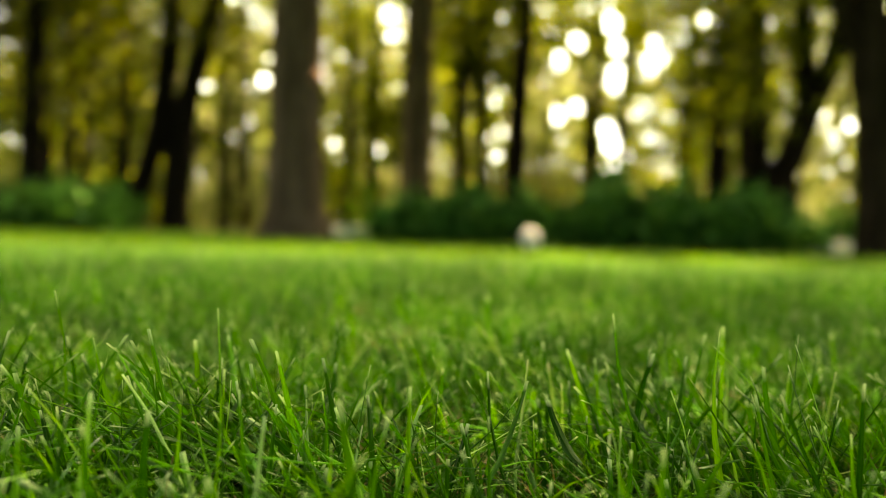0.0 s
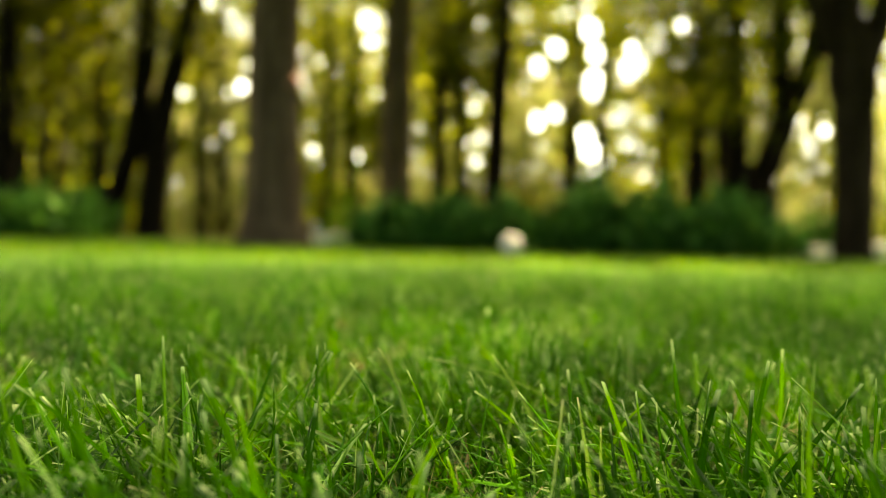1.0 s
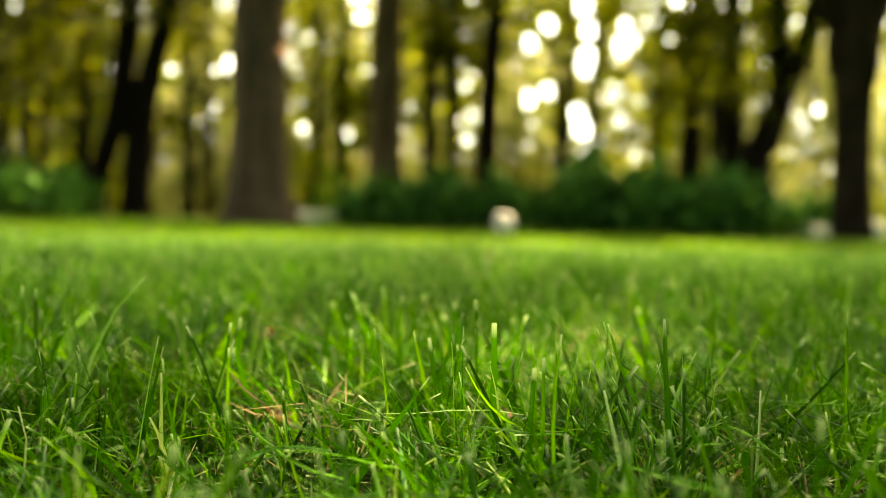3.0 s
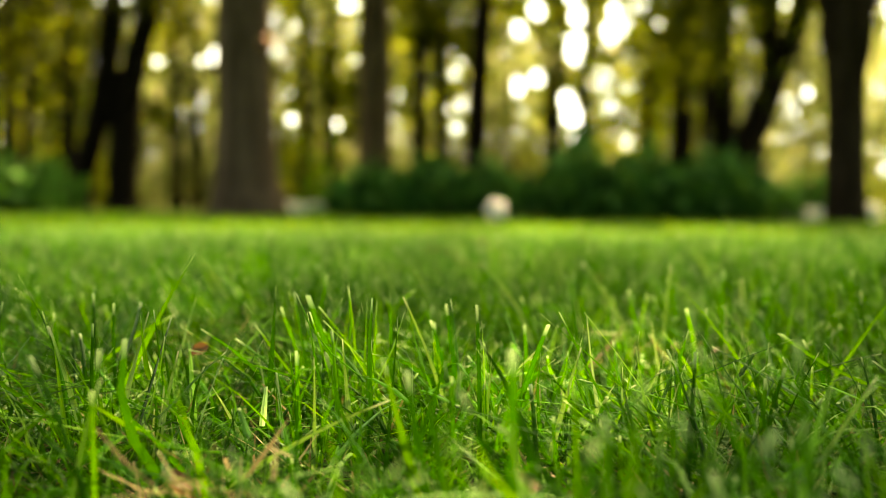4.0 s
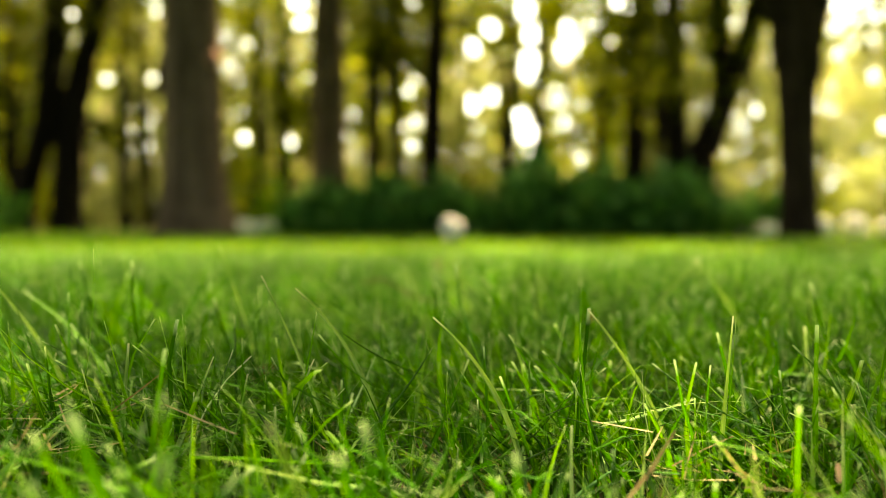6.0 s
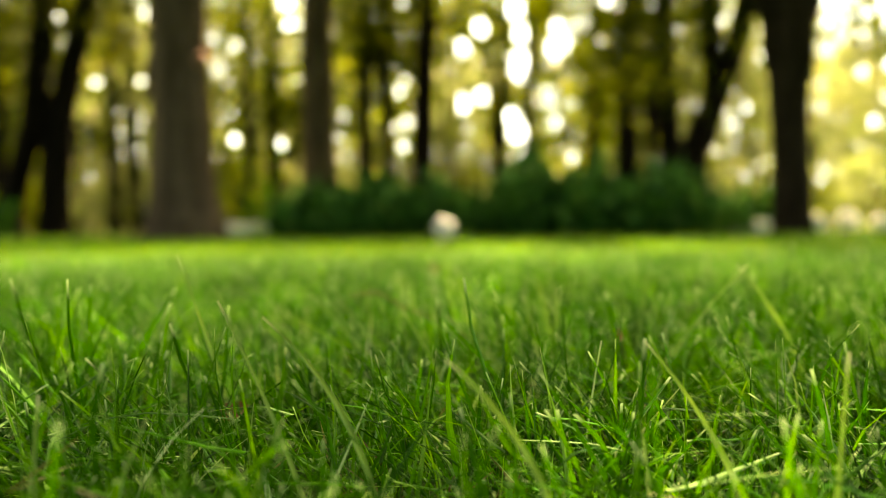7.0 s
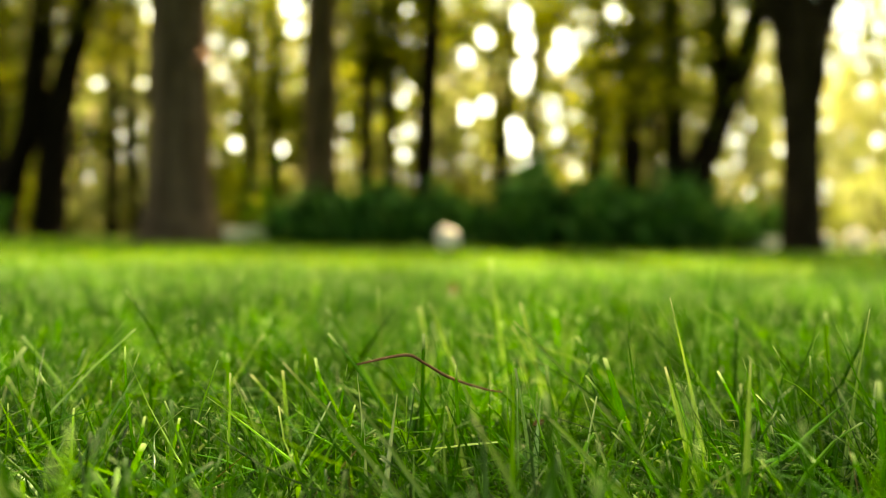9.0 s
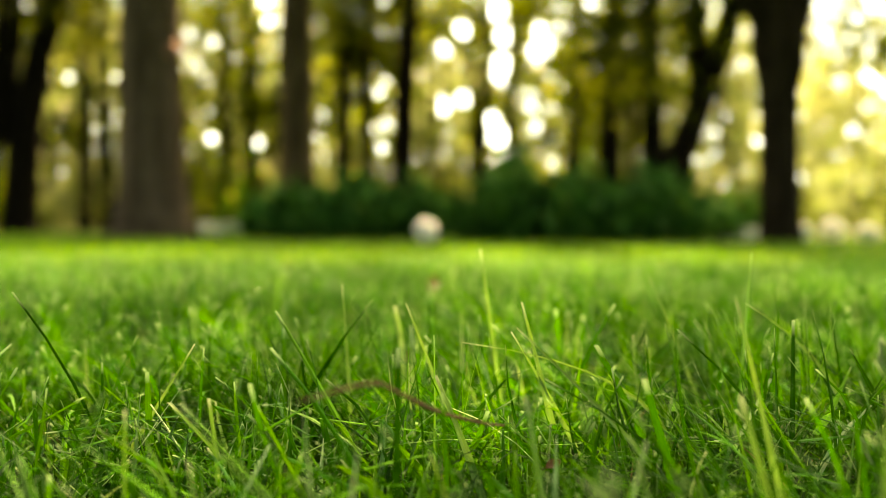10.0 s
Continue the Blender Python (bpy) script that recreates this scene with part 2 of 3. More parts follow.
# crowns are cut open towards the sun at these flecks: place and half width
SUN_SPOTS = [(0.12, 1.28, 0.085), (-0.13, 1.32, 0.055), (0.19, 1.36, 0.045), (0.2, 1.54, 0.05), (0.2, 2.1, 0.07), (-0.13, 1.86, 0.06), (-3.12, 12.55, 0.25), (1.14, 3.2, 0.2),
             (1.2, 11.9, 0.35), (-7.2, 15.9, 0.4), (9.1, 19.9, 0.7), (10.8, 19.2, 0.9), (-2.4, 23.8, 1.0)]
# rows of the same cuts, for sunlit strips across the middle of the lawn
for x0, y0, x1, y1, r in ((-1.25, 2.9, -1.0, 7.6, 0.32), (0.75, 4.2, 1.3, 8.4, 0.36), (-3.4, 4.6, -2.8, 9.0, 0.46), (1.75, 5.0, 2.7, 8.6, 0.32)):
    SUN_SPOTS += [(x0 + (x1 - x0) * k / 6, y0 + (y1 - y0) * k / 6, r) for k in range(7)]


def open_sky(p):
    """Which points stand clear of the sight lines and sun lines cut through leaves."""
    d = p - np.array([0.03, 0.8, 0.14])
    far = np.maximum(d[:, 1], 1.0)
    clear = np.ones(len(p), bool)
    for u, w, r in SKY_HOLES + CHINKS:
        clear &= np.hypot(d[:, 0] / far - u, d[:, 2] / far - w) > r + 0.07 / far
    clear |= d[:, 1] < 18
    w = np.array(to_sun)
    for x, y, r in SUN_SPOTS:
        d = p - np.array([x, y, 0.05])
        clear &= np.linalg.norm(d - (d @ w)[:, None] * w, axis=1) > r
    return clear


def leaf_cloud(clumps, per, spread, size, droop=0.3, foot=(0, 0)):
    """Small folded leaves round the clump centres (x, y, z, radius factor)."""
    clumps = np.asarray(clumps, float)
    n = len(clumps) * per
    c = np.repeat(clumps, per, axis=0)
    p = c[:, :3] + rng.normal(0, 1, (n, 3)) * (spread * c[:, 3:4]) * np.array([1, 1, 0.75])
    p[:, 2] = np.maximum(p[:, 2], 0.06)
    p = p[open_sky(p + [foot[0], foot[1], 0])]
    n = len(p)
    d = rng.normal(0, 1, (n, 3)) - [0, 0, droop]
    d /= np.linalg.norm(d, axis=1, keepdims=True)
    e = np.cross(d, rng.normal(0, 1, (n, 3)))
    e /= np.linalg.norm(e, axis=1, keepdims=True)
    s = size * rng.uniform(0.6, 1.35, (n, 1))
    v = np.stack([p - d * s * 0.5, p + e * s * 0.32, p + d * s * 0.5, p - e * s * 0.32], 1)
    return v.reshape(-1, 3), np.arange(n * 4).reshape(-1, 4)


def blades(x, y, length, width, lean, bend, rows=4, blunt=0.5, ground=None, heading=None):
    """Grass blades as bent, tapering strips; returns vertices, quads and the (across, along) of each vertex."""
    n = len(x)
    s = np.linspace(0, 1, rows)
    azim, twist = rng.uniform(0, 2 * np.pi, n) if heading is None else heading, rng.normal(0, 0.9, n)
    th = lean[:, None] + bend[:, None] * s[None] ** 1.3
    step = length[:, None] / (rows - 1)
    mid = 0.5 * (th[:, 1:] + th[:, :-1])
    r = np.concatenate([np.zeros((n, 1)), np.cumsum(np.sin(mid) * step, 1)], 1)
    z = np.concatenate([np.zeros((n, 1)), np.cumsum(np.cos(mid) * step, 1)], 1)
    z0 = np.zeros(n) if ground is None else ground(x, y)
    cx, cy, cz = x[:, None] + r * np.cos(azim)[:, None], y[:, None] + r * np.sin(azim)[:, None], z + z0[:, None]
    cz = np.maximum(cz, z0[:, None] + 0.002)
    cut = rng.random(n) < blunt
    tip = np.where(cut, rng.uniform(0.45, 0.85, n), rng.uniform(0.03, 0.15, n))
    w = width[:, None] * (0.75 + 0.25 * np.sin(np.pi * np.minimum(s * 1.6, 1)))[None] * (1 - (1 - tip[:, None]) * s[None] ** np.where(cut, 3.5, 2.2)[:, None]) * 0.5
    sx, sy = np.cos(azim + np.pi / 2 + twist)[:, None], np.sin(azim + np.pi / 2 + twist)[:, None]
    a = np.stack([cx - sx * w, cy - sy * w, cz], -1)
    b = np.stack([cx + sx * w, cy + sy * w, cz], -1)
    v = np.stack([a, b], 2).reshape(-1, 3)
    base = (np.arange(n) * rows * 2)[:, None, None] + (np.arange(rows - 1) * 2)[None, :, None]
    quads = (base + np.array([0, 1, 3, 2])[None, None]).reshape(-1, 4)
    uv = np.stack([np.tile([0.0, 1.0], n * rows), np.tile(np.repeat(s, 2), n)], -1)
    return v, quads, uv


def waves(x, y, size, seed):
    """Smooth uneven field of about -1 to 1 with features of the given size."""
    g = np.random.default_rng(seed)
    out = np.zeros_like(x)
    for k in range(7):
        f, a, p = (0.6 + 0.35 * k) / size, g.uniform(0, np.pi * 2), g.uniform(0, np.pi * 2)
        out += np.sin((x * np.cos(a) + y * np.sin(a)) * f * 2 * np.pi * 0.6 + p)
    return out / 3.2


def lie(x, y):
    """Height of the lawn's surface."""
    near = np.clip(1 - np.hypot(x, y - 1) / 30, 0, 1)
    return near * 0.006 * waves(x, y, 0.7, 3) - 0.004


# ---- ground ----
def ground_sheet():
    c = np.concatenate([-np.geomspace(2500, 3.2, 24), np.linspace(-3, 3, 76), np.geomspace(3.2, 2500, 24)])
    gx, gy = np.meshgrid(c, c + 1.5, indexing="ij")
    v = np.stack([gx, gy, lie(gx, gy)], -1).reshape(-1, 3)
    n = len(c)
    i, j = np.meshgrid(np.arange(n - 1), np.arange(n - 1), indexing="ij")
    q = np.stack([i * n + j, (i + 1) * n + j, (i + 1) * n + j + 1, i * n + j + 1], -1).reshape(-1, 4)
    tagged(new("ground", quad_mesh("ground", v, q, SOIL, smooth=True)), "short green turf and dark soil of the park", "ground", kind="structure")


ground_sheet()


def path_strip():
    xs = np.linspace(-60, 60, 61)
    mid = 27.4 + 0.35 * np.sin(xs * 0.13) + 0.01 * xs
    v = np.concatenate([np.stack([xs, mid - 1.2, 0 * xs + 0.012], -1), np.stack([xs, mid + 1.6, 0 * xs + 0.012], -1)])
    i = np.arange(60)
    tagged(new("path", quad_mesh("path", v, np.stack([i, i + 1, i + 62, i + 61], -1), PATHWAY)), "pale sandy footpath at the edge of the wood", "path", kind="structure")


path_strip()


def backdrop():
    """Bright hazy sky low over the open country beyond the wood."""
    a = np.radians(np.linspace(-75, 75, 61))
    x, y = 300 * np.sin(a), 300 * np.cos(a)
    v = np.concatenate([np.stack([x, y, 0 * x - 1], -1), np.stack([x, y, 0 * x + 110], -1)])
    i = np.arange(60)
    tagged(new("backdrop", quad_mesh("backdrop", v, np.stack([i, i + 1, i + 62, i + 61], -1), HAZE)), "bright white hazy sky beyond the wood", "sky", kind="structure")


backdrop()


# ---- trees ----
def tree(x, y, trunk, limbs, clumps, per, spread, size, bark, foliage, label, sides=16, group=""):
    """trunk and limbs: points of (x, y, z, radius) from the tree's foot; clumps: centres of foliage."""
    t = thing("tree", x, y, 0, label, "tree", group)
    part("trunk", quad_mesh("trunk", *tube(trunk, sides), bark, smooth=True), t)
    for limb in limbs:
        part("limb", quad_mesh("limb", *tube(limb, 9), bark, smooth=True), t)
    if len(clumps):
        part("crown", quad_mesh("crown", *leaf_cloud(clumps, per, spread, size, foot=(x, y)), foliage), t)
    return t


def crown_clumps(n, centre, radii, hollow=0.45):
    """Clump centres scattered in an uneven ellipsoid, fewer in its heart."""
    d = rng.normal(0, 1, (n, 3))
    d /= np.linalg.norm(d, axis=1, keepdims=True)
    r = rng.uniform(hollow, 1, (n, 1)) ** 0.6 * rng.uniform(0.8, 1.12, (n, 1))
    return np.hstack([np.array(centre) + d * r * np.array(radii), rng.uniform(0.6, 1.4, (n, 1))])


def spokes(z0, z1, n, reach, r, rise=0.5):
    """Limbs leaving the trunk between two heights."""
    out = []
    for k in range(n):
        a, z = k * 2.4 + rng.uniform(-0.4, 0.4), z0 + (z1 - z0) * (k + 0.5) / n
        dx, dy, m = math.cos(a), math.sin(a), reach * rng.uniform(0.7, 1.1)
        out.append([(0, 0, z, r), (dx * m * 0.5, dy * m * 0.5, z + m * rise * 0.45, r * 0.65), (dx * m, dy * m, z + m * rise, r * 0.2)])
    return out


# the stout grey tree on the lawn
tree(-2.58, 15.0, [(0.07, 0, -0.05, 0.75), (0.07, 0, 0.12, 0.65), (0.06, 0, 0.45, 0.55), (0.05, 0, 0.9, 0.5), (0.03, 0, 2.0, 0.455), (0.0, 0, 4.0, 0.43), (0.05, 0.1, 8.0, 0.26), (0, 0, 13.5, 0.08)],
     spokes(5.2, 11.5, 8, 4.0, 0.11), crown_clumps(170, (0, 0, 9.5), (5.0, 5.0, 4.0)), 70, 0.5, 0.2, BARK_GREY, LEAF,
     "stout grey-brown tree trunk flaring at its foot on the lawn", 24)
STUB = rough_material("reddish cut wood", [(0.3, (0.16, 0.07, 0.045)), (0.5, (0.26, 0.13, 0.085)), (0.7, (0.36, 0.2, 0.14))], 30.0)
stout = next(o for o in scene.collection.objects if o.name == "trunk")
part("branch_stub", quad_mesh("branch_stub", *tube([(0.2, -0.2, 2.66, 0.12), (0.36, -0.3, 2.74, 0.11), (0.45, -0.36, 2.8, 0.09)], 12, 4, 0.1), STUB, smooth=True), stout, "reddish cut branch stub on the trunk")
# grey tree behind the shrubs
tree(-0.79, 26.0, [(0, 0, -0.05, 0.64), (0, 0, 0.5, 0.54), (0, 0, 2.6, 0.49), (-0.02, 0, 6.0, 0.44), (0, 0, 15.0, 0.08)],
     spokes(6.5, 13, 7, 3.5, 0.1), np.vstack([crown_clumps(80, (0, 0, 11), (4, 4, 4)), crown_clumps(110, (2.0, -3.0, 11.8), (5.5, 5.0, 3.0), 0.2), crown_clumps(75, (4.4, -4.2, 12.2), (4.5, 4.0, 2.0), 0.1)]), 65, 0.5, 0.22, BARK_GREY, LEAF, "straight grey tree trunk rising behind the shrubs", 18)
# forked tree by the open side
tree(8.05, 16.0, [(0, 0, -0.05, 0.44), (0, 0, 0.2, 0.37), (-0.04, 0, 1.4, 0.33), (-0.08, 0, 2.6, 0.35), (-0.1, 0, 3.4, 0.46), (-0.3, 0.1, 5.0, 0.3), (-0.6, 0.2, 8.5, 0.2), (-0.4, 0, 12.5, 0.06)],
     [[(-0.1, 0, 3.1, 0.26), (0.32, 0, 4.2, 0.24), (0.9, 0.2, 6.5, 0.18), (1.8, 0.2, 9.5, 0.06)], [(-0.1, 0, 3.2, 0.2), (-0.75, -0.1, 4.3, 0.17), (-1.8, -0.4, 6.3, 0.13), (-3.4, -1.0, 8.0, 0.04)]] + spokes(5.0, 10, 6, 3.8, 0.1),
     np.vstack([crown_clumps(150, (0.3, 0, 9.0), (5.0, 5.0, 3.8)), crown_clumps(9, (2.2, 0.2, 4.2), (1.6, 1.2, 0.7))]), 75, 0.5, 0.2, BARK_BROWN, LEAF,
     "dark tree trunk forking above head height at the lawn's edge", 20)
# unseen tree added beside the camera's way, whose crown shades the grass close by
rng = np.random.default_rng(3)
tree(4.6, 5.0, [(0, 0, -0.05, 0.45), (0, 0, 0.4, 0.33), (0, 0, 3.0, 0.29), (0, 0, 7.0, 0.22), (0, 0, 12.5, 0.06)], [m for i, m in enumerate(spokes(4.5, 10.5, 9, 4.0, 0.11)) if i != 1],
     crown_clumps(1300, (-0.6, -0.4, 8.5), (6.2, 6.6, 3.0), 0.05), 28, 0.5, 0.125, BARK_DARK, LEAF, "broad unseen tree added to cast dappled shade on the lawn", 16)
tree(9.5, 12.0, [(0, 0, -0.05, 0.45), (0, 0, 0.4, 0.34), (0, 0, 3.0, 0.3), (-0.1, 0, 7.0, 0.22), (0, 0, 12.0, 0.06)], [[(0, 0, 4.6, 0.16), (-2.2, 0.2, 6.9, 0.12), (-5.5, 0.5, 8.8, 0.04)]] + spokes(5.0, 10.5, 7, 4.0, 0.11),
     crown_clumps(900, (-4.0, 2.6, 9.2), (6.2, 5.0, 2.8), 0.05), 6, 0.5, 0.16, BARK_DARK, LEAF, "broad unseen tree added to cast dappled shade on the lawn", 16)
# unseen trees added behind and beside the lawn to hold back sky light
rng = np.random.default_rng(8)
for x, y in ((-13.5, 8.0), (15.0, 9.0), (-2.0, -22.0), (-17.0, -15.0), (17.0, -16.0)):
    tree(x, y, [(0, 0, -0.05, 0.45), (0, 0, 0.4, 0.33), (0, 0, 3.0, 0.29), (0, 0, 7.0, 0.22), (0, 0, 13.5, 0.06)], spokes(4.0, 11.0, 8, 4.2, 0.11),
         crown_clumps(120, (0, 0, 8.2), (5.2, 5.2, 5.0), 0.3), 36, 0.6, 0.38, BARK_DARK, LEAF, "broad leafy tree added unseen round the lawn", 14, "trees round the lawn")
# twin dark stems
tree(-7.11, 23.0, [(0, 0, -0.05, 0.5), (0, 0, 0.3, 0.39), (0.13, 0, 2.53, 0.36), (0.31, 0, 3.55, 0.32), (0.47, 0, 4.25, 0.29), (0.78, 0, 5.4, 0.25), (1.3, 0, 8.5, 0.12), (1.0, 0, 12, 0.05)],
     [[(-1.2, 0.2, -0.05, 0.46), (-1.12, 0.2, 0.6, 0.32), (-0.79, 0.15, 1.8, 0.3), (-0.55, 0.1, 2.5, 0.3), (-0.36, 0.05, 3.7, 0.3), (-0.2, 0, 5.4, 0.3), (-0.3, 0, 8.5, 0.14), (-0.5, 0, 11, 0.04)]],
     np.vstack([crown_clumps(90, (0, 0, 9.5), (4.5, 4.5, 3.6)), crown_clumps(16, (0.4, 0.4, 5.0), (1.6, 1.0, 1.0))]), 60, 0.45, 0.2, BARK_DARK, SHADE_LEAF,
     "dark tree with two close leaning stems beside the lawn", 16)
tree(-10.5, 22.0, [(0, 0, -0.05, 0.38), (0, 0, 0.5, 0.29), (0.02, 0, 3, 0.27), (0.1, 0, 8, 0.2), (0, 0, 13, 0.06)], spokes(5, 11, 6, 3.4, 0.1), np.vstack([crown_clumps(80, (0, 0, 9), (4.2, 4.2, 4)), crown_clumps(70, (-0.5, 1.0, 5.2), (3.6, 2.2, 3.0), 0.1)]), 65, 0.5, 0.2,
     BARK_DARK, SHADE_LEAF, "dark straight tree trunk behind a juniper shrub", 14)
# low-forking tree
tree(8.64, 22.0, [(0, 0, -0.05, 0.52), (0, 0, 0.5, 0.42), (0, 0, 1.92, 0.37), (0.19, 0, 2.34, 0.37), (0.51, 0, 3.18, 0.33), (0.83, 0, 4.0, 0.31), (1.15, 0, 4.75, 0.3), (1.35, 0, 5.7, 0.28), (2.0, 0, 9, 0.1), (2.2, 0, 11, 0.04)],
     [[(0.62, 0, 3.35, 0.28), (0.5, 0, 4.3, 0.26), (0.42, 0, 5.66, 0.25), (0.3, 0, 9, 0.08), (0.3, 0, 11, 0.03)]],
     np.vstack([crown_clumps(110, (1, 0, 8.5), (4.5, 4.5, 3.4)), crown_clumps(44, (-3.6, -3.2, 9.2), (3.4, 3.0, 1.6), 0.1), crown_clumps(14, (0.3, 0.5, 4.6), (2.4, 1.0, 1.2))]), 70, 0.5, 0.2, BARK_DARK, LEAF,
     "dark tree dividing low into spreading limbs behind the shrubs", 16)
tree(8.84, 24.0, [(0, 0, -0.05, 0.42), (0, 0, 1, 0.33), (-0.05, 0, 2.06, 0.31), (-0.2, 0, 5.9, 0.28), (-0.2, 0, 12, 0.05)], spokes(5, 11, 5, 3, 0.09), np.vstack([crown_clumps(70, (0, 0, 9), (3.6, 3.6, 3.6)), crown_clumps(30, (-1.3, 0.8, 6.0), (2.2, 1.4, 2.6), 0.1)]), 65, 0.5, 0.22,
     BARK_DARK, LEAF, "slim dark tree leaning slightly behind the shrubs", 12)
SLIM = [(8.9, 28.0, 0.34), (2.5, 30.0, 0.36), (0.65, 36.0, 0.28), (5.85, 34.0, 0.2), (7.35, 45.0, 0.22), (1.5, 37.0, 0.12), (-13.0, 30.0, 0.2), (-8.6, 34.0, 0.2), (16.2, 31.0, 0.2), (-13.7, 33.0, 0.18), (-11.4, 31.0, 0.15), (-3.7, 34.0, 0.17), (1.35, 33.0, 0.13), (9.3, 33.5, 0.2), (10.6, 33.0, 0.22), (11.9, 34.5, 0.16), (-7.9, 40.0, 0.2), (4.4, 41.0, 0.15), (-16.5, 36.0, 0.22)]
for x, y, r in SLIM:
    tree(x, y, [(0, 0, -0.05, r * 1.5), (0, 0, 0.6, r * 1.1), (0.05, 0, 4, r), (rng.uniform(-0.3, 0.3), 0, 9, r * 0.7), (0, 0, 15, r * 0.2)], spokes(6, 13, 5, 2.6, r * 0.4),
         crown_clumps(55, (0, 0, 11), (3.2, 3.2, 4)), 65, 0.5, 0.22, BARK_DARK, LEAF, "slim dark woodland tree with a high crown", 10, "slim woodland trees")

WOOD_SEED = 18


# the wood behind, with a clearing through which the sky shows
def wood():
    for y0, step, size in ((38, 5.5, 0.32), (48, 5.5, 0.38), (60, 6.0, 0.46), (75, 6.5, 0.56), (95, 7.0, 0.75), (120, 8.0, 0.95)):
        for x0 in np.arange(-0.78 * y0, 0.95 * y0, step):
            g = np.random.default_rng(WOOD_SEED + int(y0) * 1000 + int(x0 + 200))
            x, y = x0 + g.uniform(-1.8, 1.8), y0 + g.uniform(-3.5, 3.5)
            ratio = x / y
            glade = 0.1 < ratio < 0.26
            if ratio > 0.5 and y < 58 or 0.37 < ratio < 0.5 and y < 82 and g.random() < 0.75:
                continue
            h, low, r = g.uniform(15, 21) * (1 + max(0, y - 60) / 120), g.uniform(0.3, 3.5), g.uniform(0.14, 0.26)
            mat = LIT_LEAF if g.random() < (0.5 if glade or ratio > 0.5 else 0.0 if ratio < -0.33 else 0.2) else LEAF
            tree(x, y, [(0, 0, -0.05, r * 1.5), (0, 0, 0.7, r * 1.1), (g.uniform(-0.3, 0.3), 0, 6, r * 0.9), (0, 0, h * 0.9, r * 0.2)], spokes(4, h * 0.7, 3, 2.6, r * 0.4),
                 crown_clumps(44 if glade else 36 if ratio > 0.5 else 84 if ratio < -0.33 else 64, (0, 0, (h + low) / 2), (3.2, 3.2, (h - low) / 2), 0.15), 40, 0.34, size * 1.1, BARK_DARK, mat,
                 "woodland tree with leaves in sunlit yellow tones" if mat is LIT_LEAF else "woodland tree in full olive-green leaf", 8, "woodland trees")


wood()

# trees with the sun's glow put into yellower, brighter leaves
for x, y in ((-4.2, 46.0), (6.0, 50.0), (21.0, 46.0), (33.0, 52.0), (31.5, 57.0), (39.0, 65.0), (19.0, 48.0), (24.2, 51.0), (-17.5, 52.0)):
    tree(x, y, [(0, 0, -0.05, 0.3), (0, 0, 0.7, 0.22), (0.2, 0, 6, 0.18), (0, 0, 15, 0.05)], spokes(3, 12, 5, 2.8, 0.08),
         crown_clumps(85, (0, 0, 9), (3.4, 3.4, 8.2), 0.15), 46, 0.45, 0.3, BARK_DARK, LIT_LEAF, "woodland tree with bright yellow-green leaves", 9, "woodland trees")


def undergrowth(x, y, r, h, size, mat, label="leafy yellow-green undergrowth shrub in the wood"):
    t = thing("undergrowth_shrub", x, y, 0, label, "shrub", "undergrowth shrubs")
    for k in range(4):
        a = k * 1.7 + x
        part("stem", quad_mesh("stem", *tube([(0, 0, -0.05, 0.05), (math.cos(a) * r * 0.3, math.sin(a) * r * 0.3, h * 0.5, 0.035), (math.cos(a) * r * 0.6, math.sin(a) * r * 0.6, h * 0.95, 0.012)], 6, 3), BARK_DARK, smooth=True), t)
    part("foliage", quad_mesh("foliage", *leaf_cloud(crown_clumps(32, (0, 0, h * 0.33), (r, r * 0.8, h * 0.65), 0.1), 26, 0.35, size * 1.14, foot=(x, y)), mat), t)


def thicket():
    for y0, step, size in ((37, 3.2, 0.2), (43, 2.8, 0.22), (54, 3.0, 0.26), (68, 3.6, 0.34), (85, 4.0, 0.5), (104, 4.2, 0.75), (126, 4.5, 1.0)):
        for x0 in np.arange(-0.75 * y0, 0.92 * y0, step):
            g = np.random.default_rng(WOOD_SEED + 77 + int(y0) * 1000 + int(x0 + 200))
            x, y = x0 + g.uniform(-1.2, 1.2), y0 + g.uniform(-3, 3)
            undergrowth(x, y, g.uniform(2.0, 3.2), g.uniform(2.6, 5.2) * (1 + max(0, y - 42) / 60), size, LIT_LEAF if g.random() < (0.65 if -0.06 < x0 / y0 < 0.26 else 0.3) else LEAF)


thicket()
for x, y, r, h in ((6.6, 48.0, 2.4, 5.0), (8.1, 53.0, 2.0, 4.0), (11.4, 49.0, 2.4, 6.0), (13.0, 53.0, 2.8, 7.0), (-7.9, 57.0, 1.7, 6.0), (3.5, 55.0, 2.6, 9.0), (4.4, 64.0, 2.8, 11.0)):
    undergrowth(x, y, r, h, 0.28, LEAF)
for x, y, h in ((-8.4, 36.0, 3.6), (-7.4, 38.5, 4.6), (-9.6, 39.0, 3.4), (-0.6, 40.0, 5.5)):
    undergrowth(x, y, 1.3, h, 0.2, LIT_LEAF)
undergrowth(20.3, 44.0, 2.2, 4.2, 0.26, LIT_LEAF)
undergrowth(9.6, 56.0, 1.6, 4.6, 0.28, LIT_LEAF)

undergrowth(-1.25, 18.6, 0.55, 1.15, 0.09, FRESH, "small fresh green leafy shrub behind the junipers")

